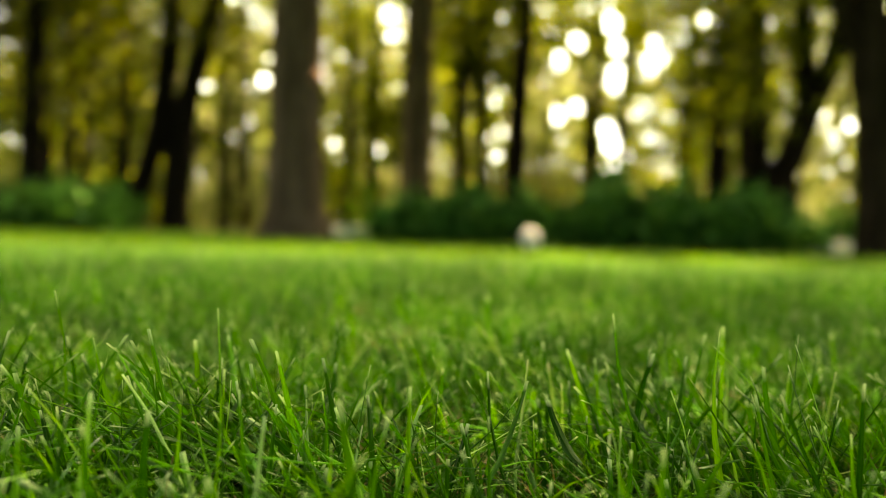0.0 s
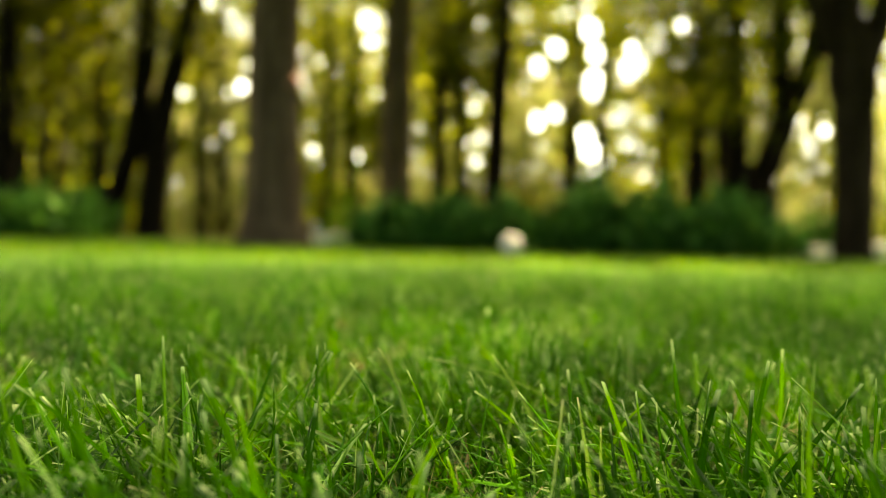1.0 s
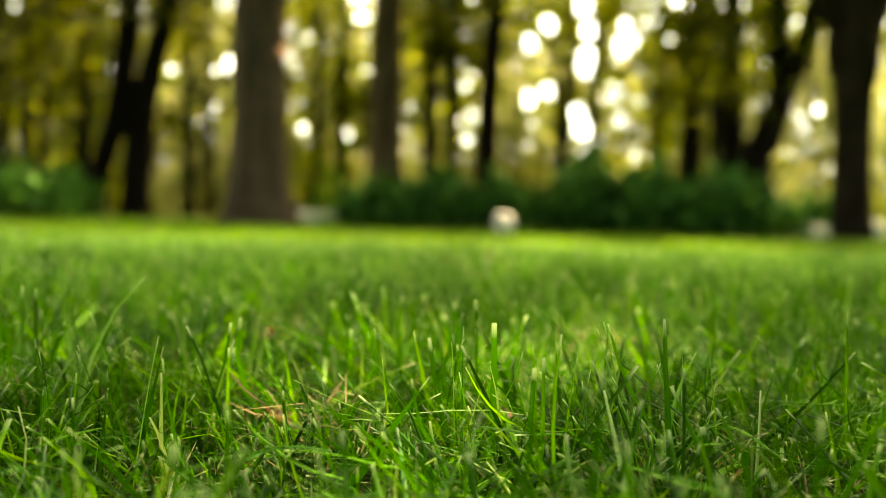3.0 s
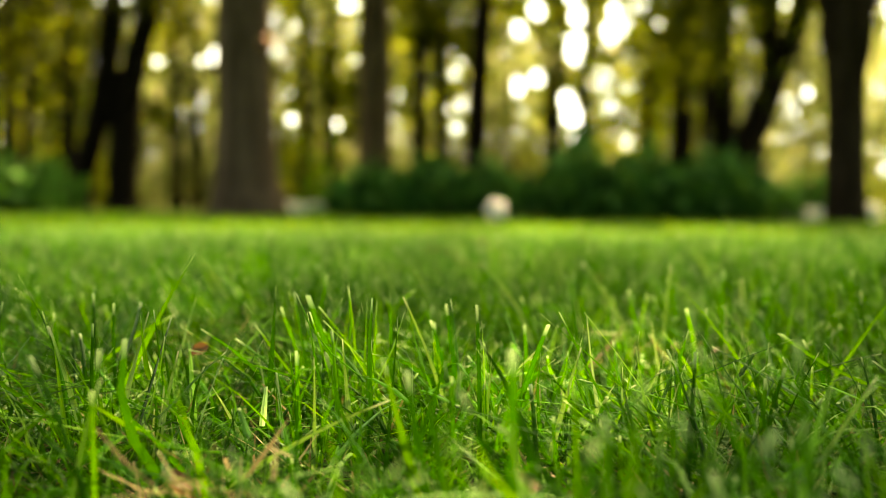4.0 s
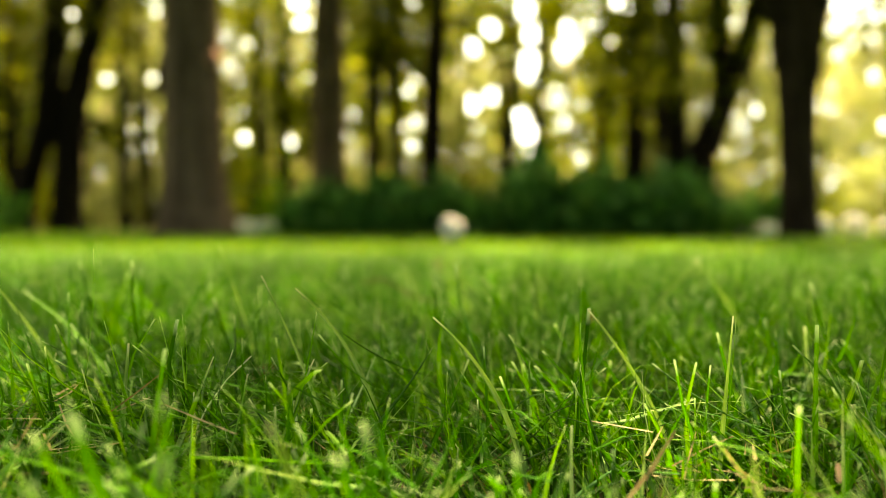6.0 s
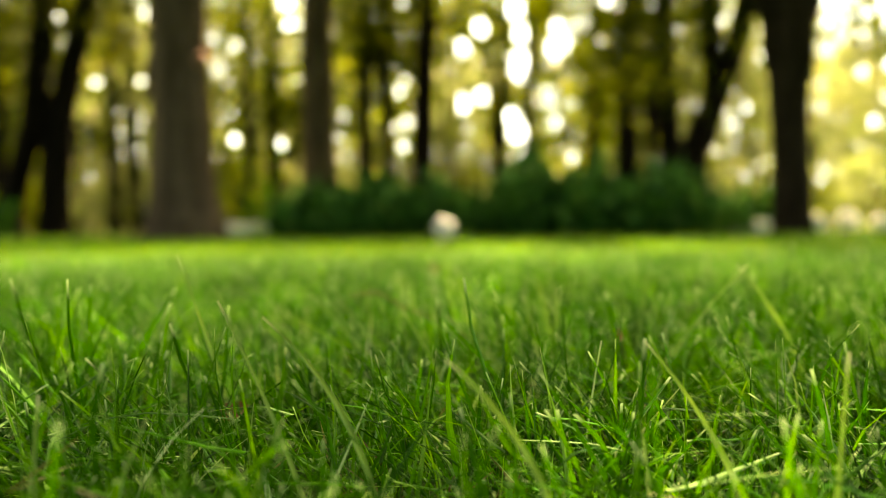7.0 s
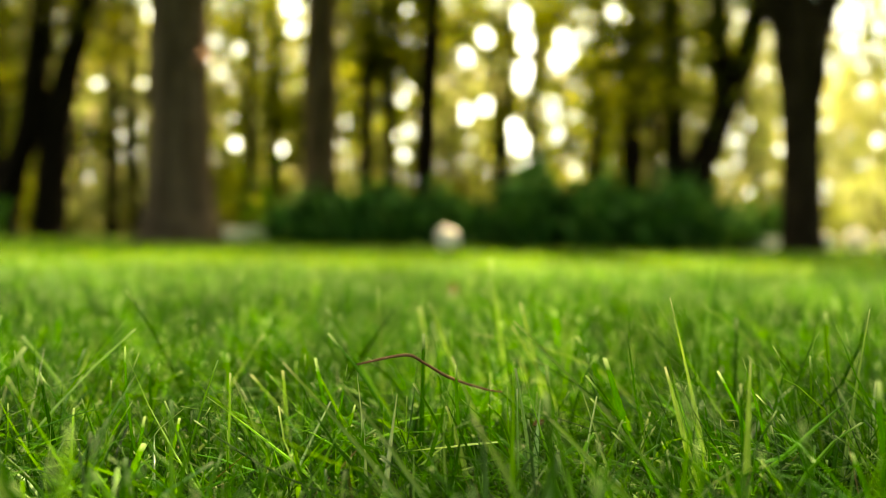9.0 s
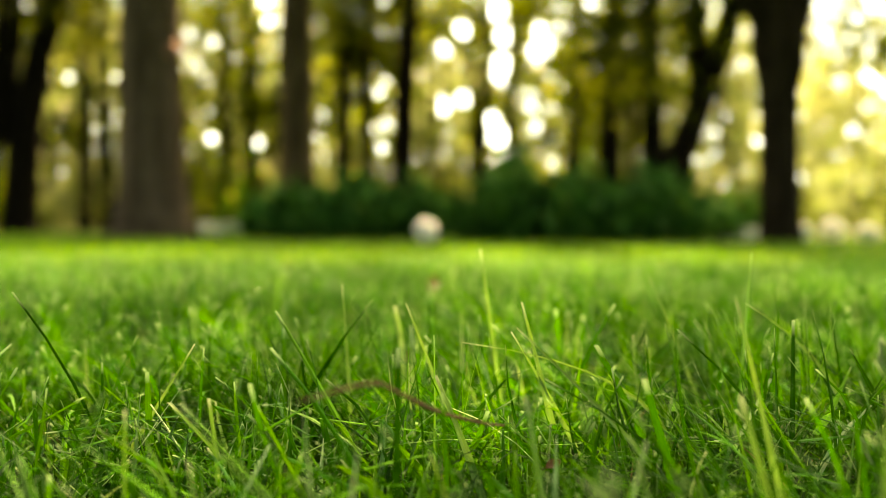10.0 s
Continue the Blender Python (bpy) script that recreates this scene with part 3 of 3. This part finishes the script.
# ---- shrubs ----
def juniper(x, y, rx, ry, h, n, label, low=0.03):
    """Spreading juniper: stems from one root and arching sprays of short needles."""
    t = thing("juniper_shrub", x, y, 0, label, "shrub", "juniper shrubs")
    tips = []
    for k in range(26):
        a, m = rng.uniform(0, 2 * np.pi), rng.uniform(0.25, 1.0)
        ex, ey, ez = math.cos(a) * rx * m, math.sin(a) * ry * m, h * math.sqrt(max(0.05, 1 - 0.8 * m * m)) * rng.uniform(0.7, 1.0)
        tips.append((ex, ey, ez))
    for k in range(7):
        ex, ey, ez = tips[k]
        part("stem", quad_mesh("stem", *tube([(0, 0, -0.03, 0.035), (ex * 0.4, ey * 0.4, ez * 0.6, 0.022), (ex * 0.9, ey * 0.9, ez * 0.95, 0.008)], 7, 4), BARK_DARK, smooth=True), t)
    d = rng.normal(0, 1, (n, 3))
    d /= np.linalg.norm(d, axis=1, keepdims=True)
    d[:, 2] = np.abs(d[:, 2])
    # a heap of smaller mounds, each a shell of sprays
    m = 14
    at = np.stack([rng.uniform(-0.68, 0.68, m) * rx, rng.uniform(-0.6, 0.6, m) * ry, np.zeros(m)], -1)
    tall = h * (1 - 0.4 * (np.abs(at[:, 0]) / rx) ** 1.5) * rng.uniform(0.7, 1.3, m)
    wide = rng.uniform(0.3, 0.5, m) * rx
    k = rng.integers(0, m, n)
    lump = 1 + 0.15 * np.sin(d[:, 0] * 7 + k) * np.cos(d[:, 1] * 6 + d[:, 2] * 5 + k) + 0.12 * np.sin(d[:, 2] * 11 + d[:, 0] * 9 + x)
    p = at[k] + d * (rng.uniform(0.45, 1, (n, 1)) ** 0.5) * lump[:, None] * np.stack([wide[k], wide[k] * ry / rx * 1.2, tall[k]], -1)
    # boughs overhang a dark, open foot
    p[:, :2] = at[k][:, :2] + (p[:, :2] - at[k][:, :2]) * np.clip(0.5 + 1.25 * p[:, 2:] / tall[k][:, None], 0, 1.08)
    p[:, 2] = np.maximum(p[:, 2] * 0.95, low + rng.uniform(0, 0.06, n))
    out = d * [1, 1, 0.4] + [0, 0, 0.55] + rng.normal(0, 0.45, (n, 3))
    out /= np.linalg.norm(out, axis=1, keepdims=True)
    side = np.cross(out, rng.normal(0, 1, (n, 3)))
    side /= np.linalg.norm(side, axis=1, keepdims=True)
    s = rng.uniform(0.05, 0.13, (n, 1)) * (1 + 1.3 * (rng.random((n, 1)) < 0.18))
    v = np.stack([p, p + out * s * 0.5 + side * s * 0.16, p + out * s, p + out * s * 0.5 - side * s * 0.16], 1).reshape(-1, 3)
    part("sprays", quad_mesh("sprays", v, np.arange(n * 4).reshape(-1, 4), JUNIPER), t)


JUNIPERS = [(-0.45, 14.5, 0.7, 0.7, 0.72, 8000), (0.35, 14.4, 0.85, 0.8, 0.8, 8500), (1.35, 14.4, 0.75, 0.7, 0.66, 7500), (2.05, 14.3, 0.6, 0.6, 0.5, 5000), (3.0, 14.1, 0.85, 0.9, 1.1, 10500), (3.95, 14.0, 0.8, 0.9, 0.96, 9500), (4.9, 13.9, 0.85, 0.8, 0.98, 9500), (5.75, 14.3, 0.5, 0.6, 0.6, 4000)]
for x, y, rx, ry, h, n in JUNIPERS:
    juniper(x, y, rx, ry, h, n, "spreading dark green juniper shrub edging the lawn")
for x, y, rx, ry, h, n in [(-8.2, 17.2, 1.2, 0.9, 1.0, 8000), (-6.9, 17.0, 0.9, 0.8, 0.85, 7000), (10.2, 22.0, 0.65, 0.6, 1.15, 4000)]:
    juniper(x, y, rx, ry, h, n, "dark green juniper shrub with a sunlit top")


def stone(x, y, w, d, h, label):
    bm = bmesh.new()
    bmesh.ops.create_icosphere(bm, subdivisions=3, radius=1.0)
    for v in bm.verts:
        k = 1 + 0.22 * noise.noise(v.co * 1.3 + Vector((3, 1, 5))) + 0.06 * noise.noise(v.co * 4)
        v.co = Vector((v.co.x * w / 2 * k, v.co.y * d / 2 * k, v.co.z * h / 2 * k + h * 0.42))
    me = bpy.data.meshes.new("stone")
    bm.to_mesh(me)
    bm.free()
    me.materials.append(STONE)
    tagged(pose_at(new("stone", me), x, y, 0), label, "stone")


stone(1.25, 12.0, 0.29, 0.26, 0.29, "pale rounded stone in front of the shrubs")
for x, y, w, h in ((6.95, 15.6, 0.6, 0.15), (10.23, 19.0, 0.42, 0.42), (11.26, 19.5, 0.55, 0.5), (11.5, 18.6, 0.5, 0.36)):
    stone(x, y, w, w * 0.8, h, "pale boulder standing in for a sunlit patch of ground")


def kerb(x, y, length, d, h, n, label):
    """Low row of worn edging blocks, standing in for a sunlit strip of ground."""
    t = thing("kerb", x, y, 0, label, "kerb", "path kerbs")
    w = length / n
    for k in range(n):
        bm = bmesh.new()
        bmesh.ops.create_cube(bm, size=1.0)
        bmesh.ops.scale(bm, vec=(w - 0.02, d, h + 0.06), verts=bm.verts)
        bmesh.ops.bevel(bm, geom=bm.edges[:], offset=0.03, segments=2, affect="EDGES")
        for v in bm.verts:
            v.co += Vector((k * w - length / 2 + w / 2, 0, h / 2 - 0.03)) + 0.015 * noise.noise_vector(v.co * 3 + Vector((x + k, y, 0)))
        me = bpy.data.meshes.new("block")
        bm.to_mesh(me)
        bm.free()
        me.materials.append(STONE)
        part("block", me, t)


kerb(-2.9, 24.0, 3.3, 0.35, 0.3, 4, "low pale kerb standing in for a bright strip behind the stout tree")
kerb(9.2, 20.0, 1.25, 0.4, 0.26, 2, "short pale kerb standing in for a sunlit patch beside the path")


# ---- grass ----
WORN = ((-0.12, 1.38, 0.06), (-0.07, 1.02, 0.03), (0.2, 1.33, 0.035), (0.24, 0.7, 0.03))   # thin places where dry blades lie


def lawn(name, y0, y1, density, reach, width, mat, rows, label, seed):
    g = np.random.default_rng(seed)
    n = int(density * (y1 - y0) * 2 * (0.62 * y1 + reach))
    y = g.uniform(y0, y1, n)
    x = g.uniform(-1, 1, n) * (0.62 * y1 + reach) + 0.07 * y
    keep = np.abs(x - 0.07 * y) < 0.6 * y + reach
    keep &= g.random(n) < 0.68 + 0.32 * waves(x, y, 0.12, 11) + 0.2 * waves(x, y, 0.045, 12)
    x, y = x[keep], y[keep]
    n = len(x)
    tall = 1 + 0.2 * waves(x, y, 0.35, 5) + 0.15 * waves(x, y, 0.09, 6)
    # some blades stand, more lean, a few lie across the others
    habit = g.random(n)
    leaning, lying = (habit > 0.22) & (habit < 0.78), habit >= 0.78
    lean = np.where(leaning, g.uniform(0.45, 1.1, n), g.uniform(0.02, 0.55, n))
    lean[lying] = g.uniform(1.05, 1.45, lying.sum())
    bend = g.normal(0.4, 0.55, n) + np.where(g.random(n) < 0.24, 1.2, 0.0)
    length = np.where(y < 0.95, 0.07, 0.079) * tall * g.uniform(0.4, 1.2, n) * np.clip(1.2 - 0.1 * y, 0.3, 1)
    length *= np.where(leaning, 1.2, 1.0)
    wild = (g.random(n) < 0.03) & (y < 3.5)
    length[wild] *= g.uniform(1.2, 1.65, wild.sum())
    length = np.minimum(length, 0.135)
    under = (np.abs(x - 0.01) < 0.12) & (y < 1.75)
    length[under] = np.minimum(length[under], 0.095)
    heading = math.pi + 0.9 * waves(x, y, 0.3, 9) + g.normal(0, 1.5, n)
    for wx, wy, wr in WORN:
        thin = np.hypot(x - wx, (y - wy + 0.03) * 0.6) < wr
        length[thin] = np.minimum(length[thin], 0.042)
    lift = np.where(lying, g.uniform(0.012, 0.045, n) * np.clip(1.2 - 0.1 * y, 0.3, 1), 0.0)
    v, q, uv = blades(x, y, length, width * np.where(y < 0.95, 1.0, 0.88) * (g.uniform(0.35, 1.1, n) + 0.7 * (g.random(n) < 0.1)), lean, bend, rows, np.where(y < 0.95, 0.72, 0.36), lambda a, b: lie(a, b) + lift, heading)
    tagged(new(name, quad_mesh(name, v, q, mat, uv)), label, "grass", kind="stuff")


lawn("near_grass", 0.12, 2.8, 22000, 0.3, 0.0038, GRASS, 5, "fresh green lawn grass with pale cut tips", 21)
lawn("lawn_grass", 2.8, 4.4, 5200, 0.4, 0.0052, GRASS, 3, "fresh green lawn grass", 22)
lawn("middle_grass", 4.4, 7.0, 3600, 0.4, 0.0065, LIT_GRASS, 3, "green lawn grass lit by flecks of sun", 27)
lawn("far_grass", 7.0, 16.6, 950, 1.0, 0.0145, LIT_GRASS, 2, "sun-dappled green lawn grass under the trees", 23)
lawn("wood_edge_grass", 16.6, 26.0, 330, 1.0, 0.022, LIT_GRASS, 2, "shaded grass under the trees beyond the shrubs", 25)
lawn("wood_grass", 29.2, 40.0, 110, 1.0, 0.036, LIT_GRASS, 2, "rough grass on the floor of the wood", 24)


def open_lawn():
    """The lawn on either side of the way and behind it, in coarser blades."""
    g = np.random.default_rng(26)
    n = 150000
    x, y = 22 * g.uniform(-1, 1, n) * np.sqrt(g.random(n)), g.uniform(-9, 16.4, n)
    keep = np.abs(x - 0.07 * y) > np.maximum(0.6 * y + 0.28, 0.1)
    keep |= y < -0.3
    keep &= np.hypot(x, y) > 0.6
    x, y = x[keep], y[keep]
    n = len(x)
    v, q, uv = blades(x, y, g.uniform(0.03, 0.075, n), g.uniform(0.01, 0.022, n), 1.2 * g.random(n), g.normal(0.4, 0.8, n), 2, 0.6, lie)
    tagged(new("open_lawn_grass", quad_mesh("open_lawn_grass", v, q, LIT_GRASS, uv)), "mown green grass of the wide park lawn", "grass", kind="stuff")


open_lawn()


def undergrass():
    """Short dense blades low in the turf."""
    g = np.random.default_rng(41)
    n = 80000
    y = 0.12 + 3.0 * np.sqrt(g.random(n))
    x = g.uniform(-1, 1, n) * (0.58 * y + 0.3) + 0.07 * y
    length = g.uniform(0.015, 0.04, n)
    v, q, uv = blades(x, y, length, g.uniform(0.0015, 0.0036, n), 1.1 * g.random(n), g.normal(0.2, 0.6, n), 3, 0.3, lie)
    tagged(new("low_grass", quad_mesh("low_grass", v, q, GRASS, uv)), "short dense green grass low in the turf", "grass", kind="stuff")


undergrass()


def pale_grass():
    """Thin pale stalks and blade undersides scattered through the turf. Their paleness also stands in for sky sheen."""
    g = np.random.default_rng(43)
    n = 36000
    y = 0.15 + 5.5 * np.sqrt(g.random(n))
    x = g.uniform(-1, 1, n) * (0.58 * y + 0.3) + 0.07 * y
    length = g.uniform(0.03, 0.085, n) * np.clip(1.2 - 0.1 * y, 0.5, 1)
    width = g.uniform(0.001, 0.0026, n) * (1 + 0.35 * y)
    v, q, uv = blades(x, y, length, width, 0.1 + 1.3 * g.random(n), g.normal(0.2, 0.5, n), 5, np.where(y < 0.95, 0.7, 0.3), lie)
    tagged(new("pale_grass", quad_mesh("pale_grass", v, q, PALE, uv)), "thin pale green stalks among the lawn grass", "grass", kind="stuff")


pale_grass()


def thatch():
    g = np.random.default_rng(31)
    n = 22000
    y = np.concatenate([g.uniform(0.15, 3.2, 14000), g.uniform(0.4, 1.5, n - 14000)])
    x = g.uniform(-1, 1, n) * (0.6 * y + 0.3) + 0.07 * y
    keep = waves(x, y, 0.25, 8) + g.normal(0, 0.4, n) > -0.1
    x, y = x[keep], y[keep]
    n = len(x)
    v, q, uv = blades(x, y, g.uniform(0.02, 0.06, n), g.uniform(0.0008, 0.0024, n), g.uniform(0.6, 1.5, n), g.normal(0.2, 0.4, n), 3, 0.3, lie)
    # cut stalks left lying on the thin places
    x = np.concatenate([wx + g.normal(0, wr * 0.75, int(700 * wr)) for wx, wy, wr in WORN])
    y = np.concatenate([wy + g.normal(0, wr * 0.75, int(700 * wr)) for wx, wy, wr in WORN])
    n = len(x)
    v2, q2, uv2 = blades(x, y, g.uniform(0.012, 0.045, n), g.uniform(0.0012, 0.003, n), g.uniform(0.9, 1.8, n), g.normal(0.0, 0.3, n), 3, 0.6, lambda a, b: lie(a, b) + g.uniform(0.022, 0.045, n))
    v, q, uv = np.vstack([v, v2]), np.vstack([q, q2 + len(v)]), np.vstack([uv, uv2])
    tagged(new("dry_grass", quad_mesh("dry_grass", v, q, STRAW, uv)), "dry straw-coloured blades lying among the lawn grass", "grass", kind="stuff")


thatch()


# ---- small things on the lawn ----
def twig():
    pts = [(0.046, 1.845, 0.082, 0.0005), (0.071, 1.871, 0.083, 0.0008), (0.083, 1.888, 0.076, 0.0007), (0.096, 1.903, 0.067, 0.0009), (0.108, 1.914, 0.061, 0.0007), (0.124, 1.925, 0.055, 0.0006), (0.134, 1.934, 0.052, 0.0004)]
    t = thing("twig", pts[0][0], pts[0][1], pts[0][2], "thin bent reddish-brown twig caught in the grass", "twig")
    rel = [(a - pts[0][0], b - pts[0][1], c - pts[0][2], r) for a, b, c, r in pts]
    part("stem", quad_mesh("stem", *tube(rel, 9, 6, 0.12), TWIG, smooth=True), t)


twig()


def tall_blade(x, y, dx, dy, h, width, bow):
    """A long blade from its foot to a tip at (dx, dy, h), folded along its rib; bow bends it over."""
    q = np.linspace(0, 1, 10)
    k = q ** (1 + 1.2 * abs(bow))
    c = np.stack([dx * k, dy * k, (h + 0.004) * (q + 0.7 * abs(bow) * q * (1 - q)) - 0.004], -1)
    turn = rng.uniform(-0.7, 0.7)
    flat = np.array([h, 0.0, -dx]) / math.hypot(h, dx)
    side = np.array([flat[0] * math.cos(turn), math.sin(turn), flat[2] * math.cos(turn)])
    fold = np.array([-math.sin(turn), math.cos(turn), 0.0])
    w = (width * 0.62 * (0.7 + 0.3 * np.sin(np.pi * np.minimum(q * 1.5, 1))) * (1 - rng.uniform(0.5, 0.9) * q**2.5))[:, None]
    v = np.stack([c - side * w, c + fold * w * 0.35, c + side * w], 1).reshape(-1, 3)
    i = np.arange(9)[:, None] * 3
    quads = np.vstack([i + [0, 1, 4, 3], i + [1, 2, 5, 4]])
    along = np.stack([np.tile([0.0, 0.5, 1.0], 10), np.repeat(q, 3)], -1)
    z = float(lie(np.array([x]), np.array([y]))[0])
    ob = pose_at(new("grass_blade", quad_mesh("grass_blade", v, quads, LONG, along, True)), x, y, z)
    tagged(ob, "long bent grass blade arching over the lawn" if bow > 0.35 else "long green grass blade standing above the lawn", "grass blade", "long grass blades")


tall_blade(0.032, 1.462, -0.045, 0.007, 0.113, 0.0022, 0.15)
tall_blade(0.061, 1.460, -0.054, 0.007, 0.106, 0.0026, 0.5)
tall_blade(-0.089, 1.443, 0.006, 0.001, 0.077, 0.0036, 0.05)
tall_blade(-0.059, 1.410, 0.028, -0.001, 0.074, 0.0032, 0.1)
tall_blade(0.229, 1.435, -0.052, 0.007, 0.099, 0.0026, 0.3)
tall_blade(0.231, 1.384, 0.009, 0.002, 0.101, 0.0022, 0.1)
tall_blade(0.133, 1.393, -0.050, 0.007, 0.098, 0.0026, 0.5)
tall_blade(-0.029, 1.659, -0.040, 0.007, 0.127, 0.0030, 0.1)
tall_blade(-0.135, 1.538, -0.072, 0.009, 0.117, 0.0032, 0.3)
tall_blade(0.277, 1.732, 0.085, -0.005, 0.115, 0.0030, 0.2)
tall_blade(0.246, 1.333, -0.037, 0.005, 0.050, 0.0040, 0.1)
tall_blade(-0.003, 1.405, 0.024, -0.000, 0.073, 0.0030, -0.2)
tall_blade(0.249, 1.890, -0.026, 0.005, 0.119, 0.0024, 0.1)
tall_blade(0.320, 1.883, 0.017, 0.001, 0.114, 0.0028, 0.1)
tall_blade(0.220, 1.793, 0.003, 0.002, 0.096, 0.0042, 0.05)
tall_blade(0.098, 1.786, -0.062, 0.009, 0.088, 0.0022, 0.1)
tall_blade(0.089, 1.807, -0.077, 0.010, 0.091, 0.0022, 0.1)
tall_blade(0.126, 1.732, -0.039, 0.006, 0.081, 0.0032, 0.2)
tall_blade(0.217, 1.773, -0.068, 0.009, 0.079, 0.0020, 0)
tall_blade(0.429, 1.750, -0.061, 0.009, 0.113, 0.0030, 0.3)
tall_blade(0.135, 1.705, 0.076, -0.011, 0.048, 0.0028, 0.1)
tall_blade(0.182, 2.163, -0.018, 0.005, 0.128, 0.0028, 0.05)
tall_blade(0.073, 2.137, -0.008, 0.003, 0.108, 0.0030, 0.03)
tall_blade(0.193, 2.040, -0.026, 0.006, 0.103, 0.0034, 0.05)
tall_blade(0.141, 2.077, -0.038, 0.007, 0.099, 0.0026, 0.05)
tall_blade(-0.072, 2.076, 0.051, -0.005, 0.082, 0.0026, 0)
tall_blade(0.137, 1.977, -0.028, 0.005, 0.073, 0.0036, 0.1)
tall_blade(0.327, 2.143, -0.043, 0.008, 0.111, 0.0024, 0.1)
tall_blade(0.393, 2.064, -0.073, 0.012, 0.099, 0.0030, 0.5)
tall_blade(0.259, 2.032, -0.126, 0.018, 0.080, 0.0026, 0.9)
tall_blade(0.208, 2.038, -0.047, 0.008, 0.086, 0.0026, 0.1)
tall_blade(0.240, 1.952, -0.094, 0.012, 0.099, 0.0030, 0.1)
tall_blade(0.228, 1.852, -0.022, 0.004, 0.085, 0.0032, 0.1)
tall_blade(0.204, 1.784, -0.077, 0.009, 0.073, 0.0030, 0)
tall_blade(0.081, 0.677, -0.046, 0.002, 0.082, 0.0034, 0.2)
tall_blade(-0.010, 0.677, -0.030, 0.002, 0.085, 0.0030, 0.4)
tall_blade(0.179, 0.597, 0.019, 0.001, 0.075, 0.0028, 0)
tall_blade(-0.066, 0.498, -0.022, 0.001, 0.041, 0.0050, 0.3)
tall_blade(0.090, 0.597, -0.013, 0.001, 0.069, 0.0030, 0)
tall_blade(-0.078, 0.498, -0.063, 0.001, 0.039, 0.0040, 0.5)
tall_blade(-0.189, 0.737, -0.002, 0.001, 0.084, 0.0042, 0)
tall_blade(-0.117, 0.736, 0.008, 0.001, 0.086, 0.0026, 0.1)
tall_blade(-0.125, 0.716, -0.010, 0.001, 0.085, 0.0026, 0.1)
tall_blade(-0.009, 0.693, -0.025, 0.001, 0.078, 0.0040, 0.1)
tall_blade(-0.069, 0.664, -0.010, 0.001, 0.067, 0.0038, 0.1)
tall_blade(0.039, 0.661, 0.011, 0.000, 0.062, 0.0036, 0)
tall_blade(0.111, 0.709, -0.117, 0.004, 0.075, 0.0030, 0.8)
tall_blade(-0.009, 0.613, -0.069, 0.002, 0.043, 0.0040, 0.4)
tall_blade(0.050, 1.195, -0.032, 0.005, 0.088, 0.0024, 0.2)
tall_blade(-0.151, 1.153, -0.023, 0.004, 0.073, 0.0030, 0.1)
tall_blade(-0.140, 1.152, 0.020, 0.003, 0.082, 0.0032, 0.1)
tall_blade(-0.073, 1.080, 0.085, -0.001, 0.053, 0.0034, 0.3)
tall_blade(-0.110, 1.121, 0.014, 0.002, 0.067, 0.0030, 0.1)
tall_blade(0.090, 1.114, 0.019, 0.002, 0.070, 0.0028, 0.1)
tall_blade(0.181, 1.040, 0.041, 0.001, 0.068, 0.0040, 0.1)
tall_blade(-0.008, 1.147, -0.007, 0.003, 0.070, 0.0034, 0)


def fallen_leaf(x, y, z, size, heading, tilt, label):
    """A curled oval leaf with a short stalk."""
    t = thing("fallen_leaf", x, y, z, label, "leaf", "fallen leaves")
    a, b = np.meshgrid(np.linspace(0, 1, 9), np.linspace(-1, 1, 7), indexing="ij")
    w = 0.34 * np.sin(np.pi * np.clip(a, 0.03, 0.97)) ** 0.7 * (1 + 0.1 * np.sin(a * 25))
    p = np.stack([(a - 0.5), w * b, 0.16 * b * b + 0.12 * (a - 0.5) ** 2 + 0.03 * np.sin(a * 9 + b * 3)], -1).reshape(-1, 3) * size
    i, j = np.meshgrid(np.arange(8), np.arange(6), indexing="ij")
    q = np.stack([i * 7 + j, (i + 1) * 7 + j, (i + 1) * 7 + j + 1, i * 7 + j + 1], -1).reshape(-1, 4)
    blade = part("blade", quad_mesh("blade", p, q, DEAD_LEAF, smooth=True), t)
    part("midrib", quad_mesh("midrib", *tube([(-0.48 * size, 0, 0.03 * size, size * 0.016), (0, 0, 0.004 * size, size * 0.012), (0.45 * size, 0, 0.026 * size, size * 0.005)], 6, 4), TWIG, smooth=True), blade)
    stalk = part("stalk", quad_mesh("stalk", *tube([(-0.48 * size, 0, 0.03 * size, size * 0.02), (-0.62 * size, 0.02 * size, 0.05 * size, size * 0.018), (-0.8 * size, 0.0, 0.02 * size, size * 0.012)], 6, 3), TWIG, smooth=True), t)
    for o in (blade, stalk):
        o.matrix_basis = pose(0, 0, 0, tilt, -tilt * 0.6, heading)


fallen_leaf(0.236, 3.045, 0.045, 0.036, 70, 55, "upright reddish-brown fallen leaf caught in the lawn")
fallen_leaf(0.238, 0.43, 0.03, 0.03, 20, 30, "orange-brown fallen leaf in the grass")
fallen_leaf(-0.077, 1.052, 0.015, 0.028, 130, 15, "brown fallen leaf low in the grass")
fallen_leaf(-0.119, 1.269, 0.04, 0.014, 40, 40, "small rust-red fallen leaf in the grass")
fallen_leaf(0.262, 1.747, 0.055, 0.013, 80, 60, "tiny dark brown fallen leaf in the grass")
fallen_leaf(0.16, 1.946, 0.03, 0.008, 10, 30, "tiny reddish-brown fallen leaf in the grass")
fallen_leaf(-0.03, 1.65, 0.02, 0.026, 60, 20, "curled brown fallen leaf low in the grass")
fallen_leaf(0.066, 1.016, 0.028, 0.016, 100, 20, "small brown fallen leaf low in the grass")
